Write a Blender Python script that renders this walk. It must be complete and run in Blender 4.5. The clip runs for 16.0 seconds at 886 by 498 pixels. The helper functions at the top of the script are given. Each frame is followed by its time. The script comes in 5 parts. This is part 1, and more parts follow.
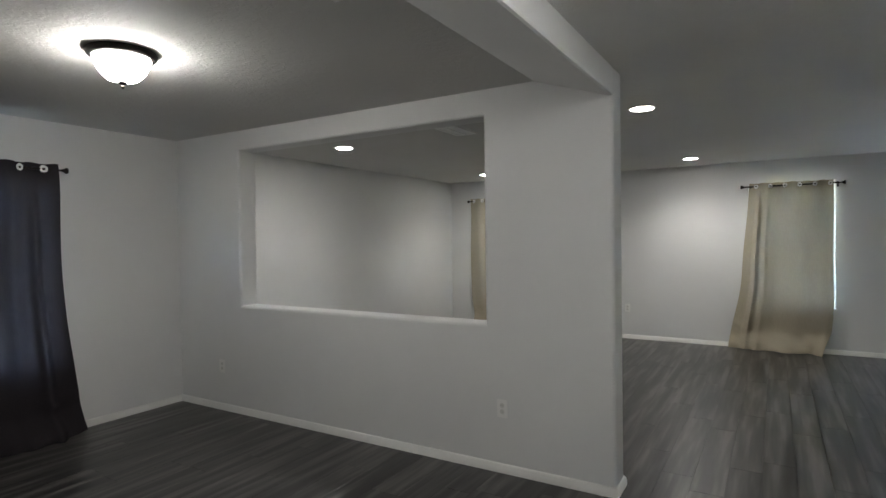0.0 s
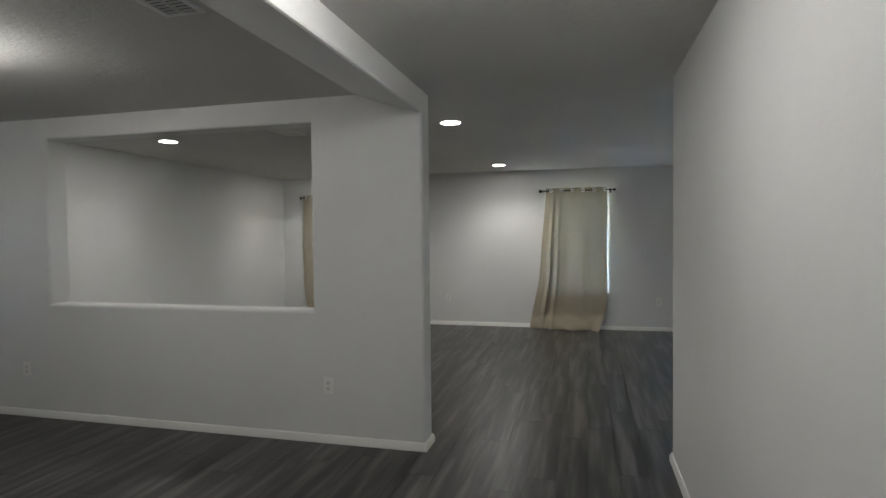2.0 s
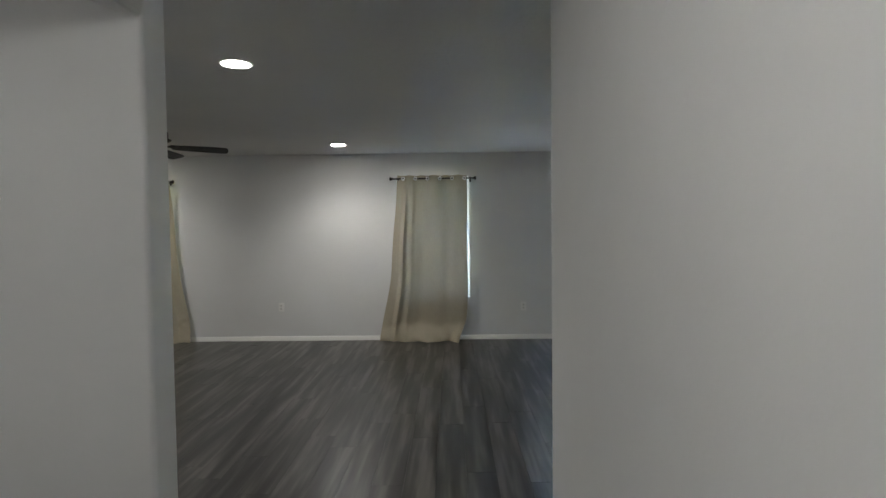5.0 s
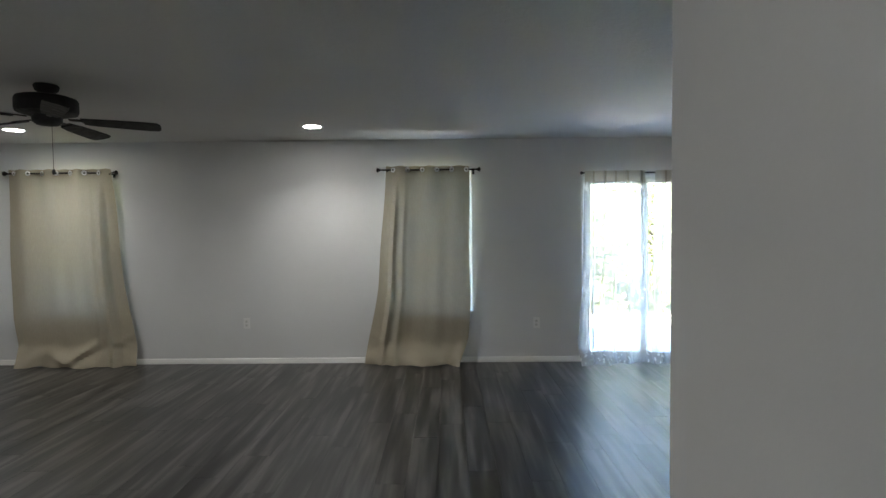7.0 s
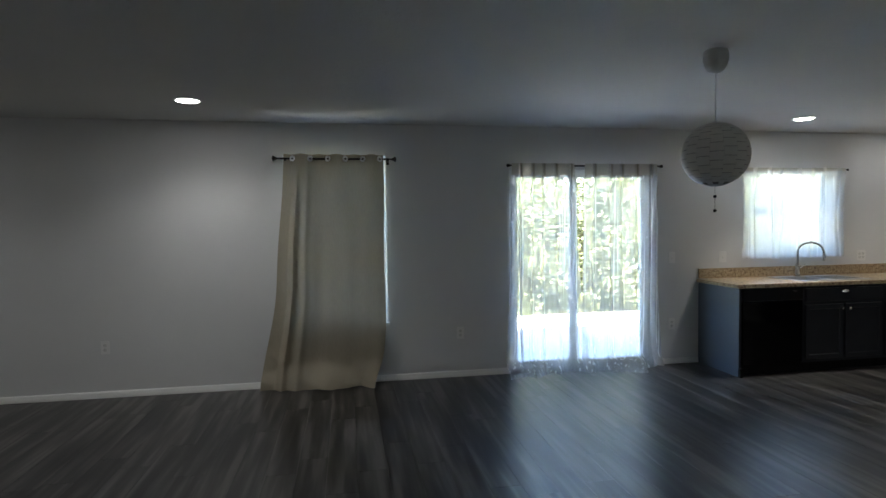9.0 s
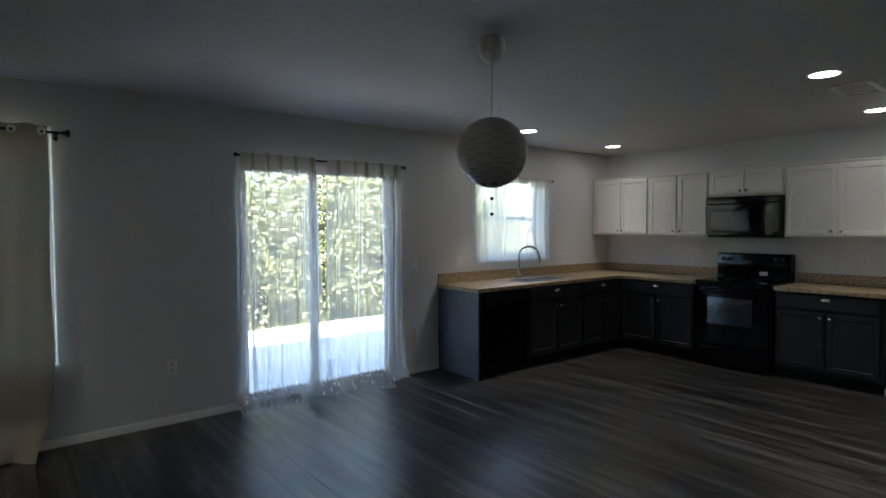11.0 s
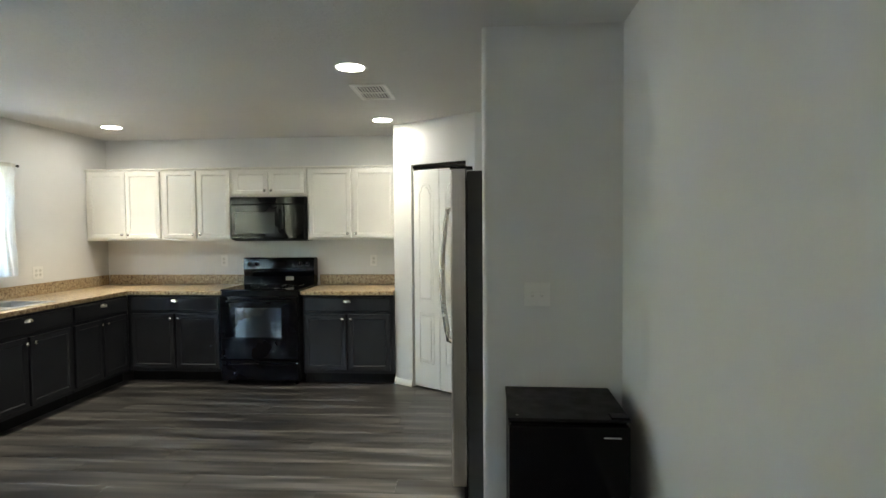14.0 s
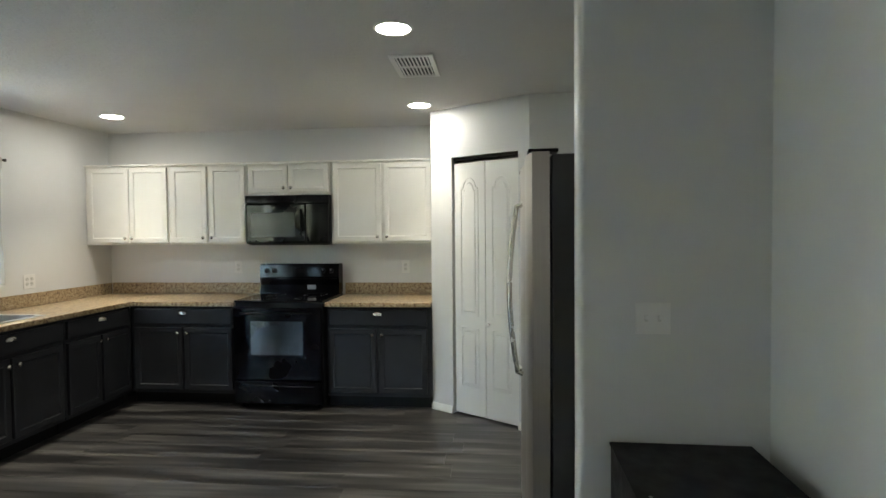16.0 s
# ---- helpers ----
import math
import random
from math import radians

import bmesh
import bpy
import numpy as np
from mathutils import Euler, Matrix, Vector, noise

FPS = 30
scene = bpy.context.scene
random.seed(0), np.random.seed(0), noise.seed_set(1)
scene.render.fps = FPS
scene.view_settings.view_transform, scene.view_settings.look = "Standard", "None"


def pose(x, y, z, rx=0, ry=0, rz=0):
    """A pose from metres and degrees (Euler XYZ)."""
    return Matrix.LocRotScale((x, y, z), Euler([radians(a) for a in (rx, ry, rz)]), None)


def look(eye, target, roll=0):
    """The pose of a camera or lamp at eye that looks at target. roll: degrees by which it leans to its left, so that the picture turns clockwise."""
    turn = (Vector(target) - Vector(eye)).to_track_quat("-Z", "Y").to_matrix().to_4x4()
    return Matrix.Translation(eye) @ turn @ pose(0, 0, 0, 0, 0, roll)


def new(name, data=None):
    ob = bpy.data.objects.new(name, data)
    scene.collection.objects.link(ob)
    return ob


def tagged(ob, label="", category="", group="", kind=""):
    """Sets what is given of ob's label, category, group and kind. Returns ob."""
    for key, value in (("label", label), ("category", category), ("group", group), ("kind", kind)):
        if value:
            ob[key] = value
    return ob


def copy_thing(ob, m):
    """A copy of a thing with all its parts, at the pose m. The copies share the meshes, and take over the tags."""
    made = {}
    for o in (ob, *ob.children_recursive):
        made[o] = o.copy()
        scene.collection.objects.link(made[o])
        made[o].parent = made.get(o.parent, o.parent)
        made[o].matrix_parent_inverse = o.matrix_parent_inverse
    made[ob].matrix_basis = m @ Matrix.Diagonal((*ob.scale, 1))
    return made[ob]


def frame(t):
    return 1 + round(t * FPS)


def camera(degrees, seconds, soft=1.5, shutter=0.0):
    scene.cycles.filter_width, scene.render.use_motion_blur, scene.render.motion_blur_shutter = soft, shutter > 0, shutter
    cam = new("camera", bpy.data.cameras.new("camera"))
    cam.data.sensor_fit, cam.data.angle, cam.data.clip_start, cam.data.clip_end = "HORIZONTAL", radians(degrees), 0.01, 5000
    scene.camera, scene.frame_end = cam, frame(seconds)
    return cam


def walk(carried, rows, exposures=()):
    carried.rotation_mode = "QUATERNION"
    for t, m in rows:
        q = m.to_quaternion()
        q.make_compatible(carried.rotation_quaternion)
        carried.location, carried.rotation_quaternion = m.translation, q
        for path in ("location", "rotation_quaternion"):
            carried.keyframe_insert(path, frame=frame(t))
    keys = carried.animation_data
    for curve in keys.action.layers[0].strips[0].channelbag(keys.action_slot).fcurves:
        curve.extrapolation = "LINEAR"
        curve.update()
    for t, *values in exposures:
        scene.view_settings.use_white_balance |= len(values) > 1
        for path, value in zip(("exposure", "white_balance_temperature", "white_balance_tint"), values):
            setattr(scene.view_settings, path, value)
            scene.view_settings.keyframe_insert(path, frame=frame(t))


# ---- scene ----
cam = camera(77.3, 16.0)
PATH = [
    (0, (0.15, -0.394, 1.494), (-0.881, 1.319, 1.456), -0.8),
    (0.5, (0.261, -0.514, 1.513), (-0.59, 1.296, 1.467), -0.6),
    (1, (0.295, -0.773, 1.499), (-0.401, 1.102, 1.46), -0.4),
    (1.5, (0.324, -0.904, 1.504), (-0.27, 1.005, 1.457), -0.4),
    (2, (0.416, -0.785, 1.481), (-0.078, 1.152, 1.424), -0.6),
    (2.5, (0.504, -0.55, 1.487), (0.104, 1.408, 1.423), -0.7),
    (3, (0.549, -0.353, 1.476), (0.246, 1.622, 1.404), -0.6),
    (3.5, (0.533, -0.118, 1.48), (0.373, 1.875, 1.403), -0.8),
    (4, (0.506, 0.112, 1.463), (0.436, 2.109, 1.386), -0.6),
    (6.5, (0.612, 1.574, 1.466), (0.592, 3.573, 1.392), -0.7),
    (7, (0.507, 1.84, 1.466), (0.491, 3.838, 1.394), -0.5),
    (7.5, (0.386, 2.022, 1.465), (0.434, 4.02, 1.397), -0.5),
    (8, (0.334, 2.258, 1.471), (0.415, 4.255, 1.396), -0.6),
    (10.5, (0.504, 3.144, 1.476), (1.539, 4.854, 1.394), -0.5),
    (11, (0.459, 3.391, 1.476), (1.717, 4.943, 1.398), -0.2),
    (11.5, (0.439, 3.544, 1.467), (1.933, 4.871, 1.395), -0.1),
    (12, (0.593, 3.616, 1.453), (2.239, 4.749, 1.379), -0.3),
    (12.5, (0.797, 3.632, 1.464), (2.586, 4.524, 1.391), -0.4),
    (13, (0.907, 3.728, 1.467), (2.814, 4.326, 1.394), -0.3),
    (13.5, (1.076, 3.833, 1.484), (3.047, 4.165, 1.408), -0.2),
    (14, (1.266, 3.842, 1.464), (3.26, 3.983, 1.392), -0.4),
    (14.5, (1.489, 3.785, 1.481), (3.485, 3.893, 1.408), -0.8),
    (15, (1.64, 3.808, 1.456), (3.636, 3.921, 1.391), -0.6),
    (15.5, (1.808, 3.972, 1.45), (3.804, 4.089, 1.396), -0.3),
    (16, (1.925, 4.138, 1.462), (3.915, 4.33, 1.4), -0.5),
]
walk(cam, [(t, look(eye, target, roll)) for t, eye, target, roll in PATH],
     exposures=[(0.0, 5.15, 6480, 9), (1.0, 5.05, 6480, 9), (4.0, 4.98, 6480, 9), (6.5, 5.0, 6400, 8), (7.5, 4.8, 6250, 8), (8.2, 4.68, 6200, 8), (10.3, 3.05, 6100, 10), (11.0, 3.45, 6250, 10),
                (11.5, 3.82, 6450, 9), (12.0, 4.12, 6550, 7), (12.6, 5.0, 6750, 6), (13.2, 5.33, 6980, 5), (14.5, 5.22, 6980, 4), (16.0, 5.03, 6750, 4)])

# ---- world and sun ----
SUN_ELEV = radians(57)
world = bpy.data.worlds.new("sky")
scene.world = world
world.use_nodes = True
wn = world.node_tree.nodes
sky = wn.new("ShaderNodeTexSky")
sky.sky_type = "NISHITA"
sky.sun_disc = False
sky.sun_elevation = SUN_ELEV
sky.sun_rotation = math.pi
world.node_tree.links.new(sky.outputs["Color"], wn["Background"].inputs["Color"])
wn["Background"].inputs["Strength"].default_value = 0.15
sun = new("sun", bpy.data.lights.new("sun", "SUN"))
sun.data.energy = 5.0
sun.data.angle = radians(0.5)
sun.data.color = (1.0, 0.97, 0.93)
sun.matrix_world = look((0, -math.cos(SUN_ELEV) * 30, math.sin(SUN_ELEV) * 30), (0, 0, 0))

CEIL = 2.44
CAN_POWER = 0.30


# ---- materials ----
def material(name):
    m = bpy.data.materials.new(name)
    m.use_nodes = True
    nt = m.node_tree
    return m, nt, nt.nodes["Principled BSDF"]


def node(nt, kind, **vals):
    n = nt.nodes.new(kind)
    for k, v in vals.items():
        n.inputs[k].default_value = v
    return n


def ramp(nt, fac, stops):
    r = nt.nodes.new("ShaderNodeValToRGB")
    els = r.color_ramp.elements
    while len(els) < len(stops):
        els.new(0.5)
    for e, (p, c) in zip(els, stops):
        e.position = p
        e.color = (*c, 1)
    nt.links.new(fac, r.inputs["Fac"])
    return r.outputs["Color"]


def coords(nt, scale=(1, 1, 1)):
    g = nt.nodes.new("ShaderNodeNewGeometry")
    mp = nt.nodes.new("ShaderNodeMapping")
    mp.inputs["Scale"].default_value = scale
    nt.links.new(g.outputs["Position"], mp.inputs["Vector"])
    return mp.outputs["Vector"]


def noise_tex(nt, vec, scale, detail=4.0, rough=0.55):
    n = nt.nodes.new("ShaderNodeTexNoise")
    n.inputs["Scale"].default_value = scale
    n.inputs["Detail"].default_value = detail
    n.inputs["Roughness"].default_value = rough
    nt.links.new(vec, n.inputs["Vector"])
    return n.outputs["Fac"]


def bump(nt, height, strength, dist, bsdf, chain=None):
    b = nt.nodes.new("ShaderNodeBump")
    b.inputs["Strength"].default_value = strength
    b.inputs["Distance"].default_value = dist
    nt.links.new(height, b.inputs["Height"])
    if chain:
        nt.links.new(chain, b.inputs["Normal"])
    nt.links.new(b.outputs["Normal"], bsdf.inputs["Normal"])
    return b.outputs["Normal"]


def plain(name, col, rough=0.5, metal=0.0, var=0.08, scale=2.5, fine=60.0, bump_s=0.15, bump_d=0.001, coat=0.0, rvar=0.1):
    """A surface of one colour with broad blotches, fine grain, relief and uneven gloss."""
    m, nt, b = material(name)
    v = coords(nt)
    lo = tuple(c * (1 - var) for c in col)
    hi = tuple(min(1, c * (1 + var)) for c in col)
    broad = noise_tex(nt, v, scale, 5)
    nt.links.new(ramp(nt, broad, [(0.3, lo), (0.7, hi)]), b.inputs["Base Color"])
    small = noise_tex(nt, v, fine, 3)
    rr = node(nt, "ShaderNodeMapRange", **{"From Min": 0.3, "From Max": 0.7, "To Min": max(0.02, rough - rvar), "To Max": min(1, rough + rvar)})
    nt.links.new(noise_tex(nt, v, scale * 4, 4), rr.inputs["Value"])
    nt.links.new(rr.outputs["Result"], b.inputs["Roughness"])
    b.inputs["Metallic"].default_value = metal
    b.inputs["Coat Weight"].default_value = coat
    if bump_s:
        bump(nt, small, bump_s, bump_d, b)
    return m


def wall_paint(name, col, knock=0.2):
    """Rolled paint over an orange-peel texture."""
    m, nt, b = material(name)
    v = coords(nt)
    lo = tuple(c * 0.955 for c in col)
    hi = tuple(min(1, c * 1.03) for c in col)
    nt.links.new(ramp(nt, noise_tex(nt, v, 0.9, 6, 0.6), [(0.3, lo), (0.7, hi)]), b.inputs["Base Color"])
    rr = node(nt, "ShaderNodeMapRange", **{"To Min": 0.5, "To Max": 0.75})
    nt.links.new(noise_tex(nt, v, 5.0, 4), rr.inputs["Value"])
    nt.links.new(rr.outputs["Result"], b.inputs["Roughness"])
    n1 = bump(nt, noise_tex(nt, v, 75.0, 2, 0.4), knock, 0.0025, b)
    bump(nt, noise_tex(nt, v, 4.0, 3), 0.12, 0.004, b, n1)
    return m


def ceiling_paint(name, col):
    """Knock-down texture: flat raised islands with soft edges."""
    m, nt, b = material(name)
    v = coords(nt)
    lo = tuple(c * 0.95 for c in col)
    hi = tuple(min(1, c * 1.03) for c in col)
    nt.links.new(ramp(nt, noise_tex(nt, v, 0.7, 5), [(0.3, lo), (0.7, hi)]), b.inputs["Base Color"])
    b.inputs["Roughness"].default_value = 0.8
    isl = noise_tex(nt, v, 26.0, 4, 0.6)
    flat = ramp(nt, isl, [(0.46, (0, 0, 0)), (0.56, (1, 1, 1))])
    n1 = bump(nt, flat, 0.4, 0.003, b)
    bump(nt, noise_tex(nt, v, 110.0, 2), 0.2, 0.0015, b, n1)
    return m


def plank_mat(name, island):
    """Grey-brown vinyl oak: long grain, pale and dark streaks, tone by plank."""
    m, nt, b = material(name)
    if island:
        g = nt.nodes.new("ShaderNodeNewGeometry")
        rnd = g.outputs["Random Per Island"]
    else:
        g = nt.nodes.new("ShaderNodeObjectInfo")
        rnd = g.outputs["Random"]
    pos = nt.nodes.new("ShaderNodeNewGeometry").outputs["Position"]
    off = nt.nodes.new("ShaderNodeCombineXYZ")
    mul = nt.nodes.new("ShaderNodeMath")
    mul.operation = "MULTIPLY"
    mul.inputs[1].default_value = 37.0
    nt.links.new(rnd, mul.inputs[0])
    for k in ("X", "Y", "Z"):
        nt.links.new(mul.outputs[0], off.inputs[k])
    add = nt.nodes.new("ShaderNodeVectorMath")
    add.operation = "ADD"
    nt.links.new(pos, add.inputs[0])
    nt.links.new(off.outputs[0], add.inputs[1])

    def stretched(sx, sy):
        mp = nt.nodes.new("ShaderNodeMapping")
        mp.inputs["Scale"].default_value = (sx, sy, 1)
        nt.links.new(add.outputs[0], mp.inputs["Vector"])
        return mp.outputs["Vector"]
    streak = noise_tex(nt, stretched(17.0, 1.15), 1.0, 2.5, 0.5)
    broad = noise_tex(nt, coords(nt, (10.0, 0.85, 1)), 1.0, 2.0, 0.5)
    blend = nt.nodes.new("ShaderNodeMath")
    blend.operation = "MULTIPLY_ADD"
    blend.inputs[1].default_value = 0.5
    half = nt.nodes.new("ShaderNodeMath")
    half.operation = "MULTIPLY"
    half.inputs[1].default_value = 0.5
    nt.links.new(broad, half.inputs[0])
    nt.links.new(streak, blend.inputs[0])
    nt.links.new(half.outputs[0], blend.inputs[2])
    grain = noise_tex(nt, stretched(55.0, 2.2), 1.0, 3, 0.5)
    c1 = ramp(nt, blend.outputs[0], [(0.39, (0.014, 0.0133, 0.013)), (0.46, (0.029, 0.0273, 0.0262)), (0.53, (0.060, 0.056, 0.053)), (0.61, (0.115, 0.108, 0.102))])
    c2 = ramp(nt, grain, [(0.30, (0.80, 0.80, 0.80)), (0.65, (1.06, 1.06, 1.06))])
    mx = nt.nodes.new("ShaderNodeMix")
    mx.data_type = "RGBA"
    mx.blend_type = "MULTIPLY"
    mx.inputs[0].default_value = 0.8
    nt.links.new(c1, mx.inputs[6])
    nt.links.new(c2, mx.inputs[7])
    tone = node(nt, "ShaderNodeMapRange", **{"To Min": 0.92, "To Max": 1.08})
    nt.links.new(rnd, tone.inputs["Value"])
    hs = nt.nodes.new("ShaderNodeHueSaturation")
    nt.links.new(tone.outputs["Result"], hs.inputs["Value"])
    nt.links.new(mx.outputs[2], hs.inputs["Color"])
    nt.links.new(hs.outputs["Color"], b.inputs["Base Color"])
    rr = node(nt, "ShaderNodeMapRange", **{"To Min": 0.30, "To Max": 0.38})
    nt.links.new(grain, rr.inputs["Value"])
    nt.links.new(rr.outputs["Result"], b.inputs["Roughness"])
    b.inputs["Specular IOR Level"].default_value = 0.5
    bump(nt, grain, 0.04, 0.0003, b)
    return m


def granite_mat(name):
    """Speckled tan laminate in imitation of granite."""
    m, nt, b = material(name)
    v = coords(nt)
    a = ramp(nt, noise_tex(nt, v, 42.0, 6, 0.75), [(0.32, (0.055, 0.036, 0.023)), (0.42, (0.23, 0.15, 0.085)), (0.52, (0.43, 0.325, 0.195)), (0.70, (0.60, 0.50, 0.36))])
    vo = nt.nodes.new("ShaderNodeTexVoronoi")
    vo.inputs["Scale"].default_value = 85.0
    nt.links.new(v, vo.inputs["Vector"])
    c = ramp(nt, vo.outputs["Distance"], [(0.05, (0.35, 0.27, 0.2)), (0.3, (1, 1, 1))])
    mx = nt.nodes.new("ShaderNodeMix")
    mx.data_type = "RGBA"
    mx.blend_type = "MULTIPLY"
    mx.inputs[0].default_value = 0.35
    nt.links.new(a, mx.inputs[6])
    nt.links.new(c, mx.inputs[7])
    nt.links.new(mx.outputs[2], b.inputs["Base Color"])
    b.inputs["Roughness"].default_value = 0.32
    bump(nt, noise_tex(nt, v, 200.0, 2), 0.08, 0.0006, b)
    return m


def cloth_mat(name, col, through_it, clear=0.0, weave=500.0, motif=False):
    """Woven cloth that lets light through; clear: the share of open mesh."""
    m = bpy.data.materials.new(name)
    m.use_nodes = True
    nt = m.node_tree
    nt.nodes.remove(nt.nodes["Principled BSDF"])
    out = nt.nodes["Material Output"]
    v = coords(nt)
    lo = tuple(c * 0.88 for c in col)
    colour = ramp(nt, noise_tex(nt, coords(nt, (60, 60, 6)), 3.0, 5, 0.6), [(0.3, lo), (0.7, col)])
    d = nt.nodes.new("ShaderNodeBsdfDiffuse")
    t = nt.nodes.new("ShaderNodeBsdfTranslucent")
    nt.links.new(colour, d.inputs["Color"])
    nt.links.new(colour, t.inputs["Color"])
    b = nt.nodes.new("ShaderNodeBump")
    b.inputs["Strength"].default_value = 0.25
    b.inputs["Distance"].default_value = 0.001
    nt.links.new(noise_tex(nt, v, weave, 2), b.inputs["Height"])
    b2 = nt.nodes.new("ShaderNodeBump")
    b2.inputs["Strength"].default_value = 0.35
    b2.inputs["Distance"].default_value = 0.012
    nt.links.new(noise_tex(nt, coords(nt, (1, 1, 0.5)), 9.0, 4), b2.inputs["Height"])
    nt.links.new(b2.outputs["Normal"], b.inputs["Normal"])
    nt.links.new(b.outputs["Normal"], d.inputs["Normal"])
    mix = nt.nodes.new("ShaderNodeMixShader")
    mix.inputs[0].default_value = through_it
    nt.links.new(d.outputs[0], mix.inputs[1])
    nt.links.new(t.outputs[0], mix.inputs[2])
    last = mix
    if clear > 0:
        tr = nt.nodes.new("ShaderNodeBsdfTransparent")
        mix2 = nt.nodes.new("ShaderNodeMixShader")
        if motif:
            mp = noise_tex(nt, coords(nt, (1, 1, 0.8)), 30.0, 2, 0.4)
            f = ramp(nt, mp, [(0.66, (1, 1, 1)), (0.71, (0.82, 0.82, 0.82))])
            thick = ramp(nt, noise_tex(nt, coords(nt, (30, 30, 0.35)), 1.0, 1, 0.5), [(0.33, (clear * 0.2,) * 3), (0.39, (clear,) * 3), (0.7, (clear * 1.12,) * 3)])
            mul = nt.nodes.new("ShaderNodeMix")
            mul.data_type = "RGBA"
            mul.blend_type = "MULTIPLY"
            mul.inputs[0].default_value = 1.0
            nt.links.new(f, mul.inputs[6])
            nt.links.new(thick, mul.inputs[7])
            nt.links.new(mul.outputs[2], mix2.inputs[0])
        else:
            mix2.inputs[0].default_value = clear
        nt.links.new(mix.outputs[0], mix2.inputs[1])
        nt.links.new(tr.outputs[0], mix2.inputs[2])
        last = mix2
    nt.links.new(last.outputs[0], out.inputs["Surface"])
    return m


def glow_mat(name, col, strength):
    m, nt, b = material(name)
    b.inputs["Base Color"].default_value = (*col, 1)
    b.inputs["Emission Color"].default_value = (*col, 1)
    b.inputs["Emission Strength"].default_value = strength
    return m


def steel_mat(name, col=(0.50, 0.49, 0.47), rough=0.3, axis=(220, 220, 3)):
    """Brushed steel, the brush marks along one axis."""
    m, nt, b = material(name)
    g = noise_tex(nt, coords(nt, axis), 1.0, 3, 0.6)
    nt.links.new(ramp(nt, g, [(0.3, tuple(c * 0.9 for c in col)), (0.7, col)]), b.inputs["Base Color"])
    b.inputs["Metallic"].default_value = 1.0
    rr = node(nt, "ShaderNodeMapRange", **{"To Min": rough - 0.08, "To Max": rough + 0.1})
    nt.links.new(g, rr.inputs["Value"])
    nt.links.new(rr.outputs["Result"], b.inputs["Roughness"])
    bump(nt, g, 0.06, 0.0004, b)
    return m


def glass_mat(name):
    m, nt, b = material(name)
    b.inputs["Base Color"].default_value = (0.96, 0.98, 0.97, 1)
    b.inputs["Roughness"].default_value = 0.01
    b.inputs["IOR"].default_value = 1.05
    b.inputs["Transmission Weight"].default_value = 1.0
    return m


def leaf_mat(name, a, c):
    m, nt, b = material(name)
    g = nt.nodes.new("ShaderNodeNewGeometry")
    nt.links.new(ramp(nt, g.outputs["Random Per Island"], [(0.0, a), (1.0, c)]), b.inputs["Base Color"])
    b.inputs["Roughness"].default_value = 0.5
    b.inputs["Transmission Weight"].default_value = 0.0
    return m


PAINT = wall_paint("wall_paint", (0.70, 0.695, 0.685))
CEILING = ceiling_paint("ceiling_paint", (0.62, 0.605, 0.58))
TRIM = plain("trim_paint", (0.80, 0.79, 0.76), 0.38, var=0.03, bump_s=0.05)
PLANK = plank_mat("vinyl_plank", False)
PLANK_REST = plank_mat("vinyl_plank_rest", True)
SUBFLOOR = plain("subfloor", (0.03, 0.03, 0.03), 0.9)
GRANITE = granite_mat("tan_granite")
DARK_CAB = plain("charcoal_paint", (0.036, 0.038, 0.044), 0.42, var=0.12, fine=90, bump_s=0.08)
END_PANEL = plain("blue_grey_panel", (0.085, 0.10, 0.125), 0.40, var=0.08, bump_s=0.05)
WHITE_CAB = plain("cream_cabinet_paint", (0.80, 0.775, 0.72), 0.42, var=0.03, fine=90, bump_s=0.06)
BLACK_GLOSS = plain("black_enamel", (0.004, 0.004, 0.005), 0.09, var=0.2, bump_s=0.02, rvar=0.03)
BLACK_GLASS = plain("black_glass", (0.004, 0.004, 0.005), 0.05, var=0.1, bump_s=0.0, rvar=0.02)
OVEN_GLASS = plain("oven_window_glass", (0.012, 0.014, 0.014), 0.04, var=0.2, bump_s=0.0, rvar=0.02, coat=1.0)
MICRO_GLASS = plain("microwave_window_glass", (0.016, 0.017, 0.018), 0.16, var=0.15, bump_s=0.0, rvar=0.03)
BLACK_SATIN = plain("black_plastic", (0.012, 0.012, 0.013), 0.45, var=0.15, bump_s=0.12)
GREY_PRINT = plain("grey_print", (0.35, 0.35, 0.35), 0.5, bump_s=0)
NICKEL = plain("nickel", (0.72, 0.70, 0.66), 0.22, 1.0, var=0.05, bump_s=0.0)
STEEL = steel_mat("brushed_steel", (0.56, 0.535, 0.50), 0.34)
SINK_STEEL = steel_mat("sink_steel", (0.78, 0.78, 0.78), 0.40, (3, 200, 200))
FRIDGE_SIDE = plain("fridge_side_grey", (0.035, 0.034, 0.033), 0.45, var=0.08, fine=150, bump_s=0.25)
BRONZE = plain("dark_bronze", (0.022, 0.018, 0.015), 0.42, 0.6, var=0.2)
FAN_DARK = plain("espresso_fan", (0.008, 0.0065, 0.006), 0.6, var=0.25, scale=6)
LINEN = cloth_mat("cream_linen", (0.43, 0.382, 0.292), 0.055)
LINEN_HEAD = cloth_mat("cream_linen_doubled", (0.43, 0.382, 0.292), 0.012)
DARK_CLOTH = cloth_mat("charcoal_cloth", (0.035, 0.031, 0.034), 0.08)
SHEER = cloth_mat("white_sheer", (0.84, 0.84, 0.82), 0.52, clear=0.56, motif=True)
SHEER_DENSE = cloth_mat("white_sheer_dense", (0.82, 0.82, 0.79), 0.64, clear=0.26, motif=True)
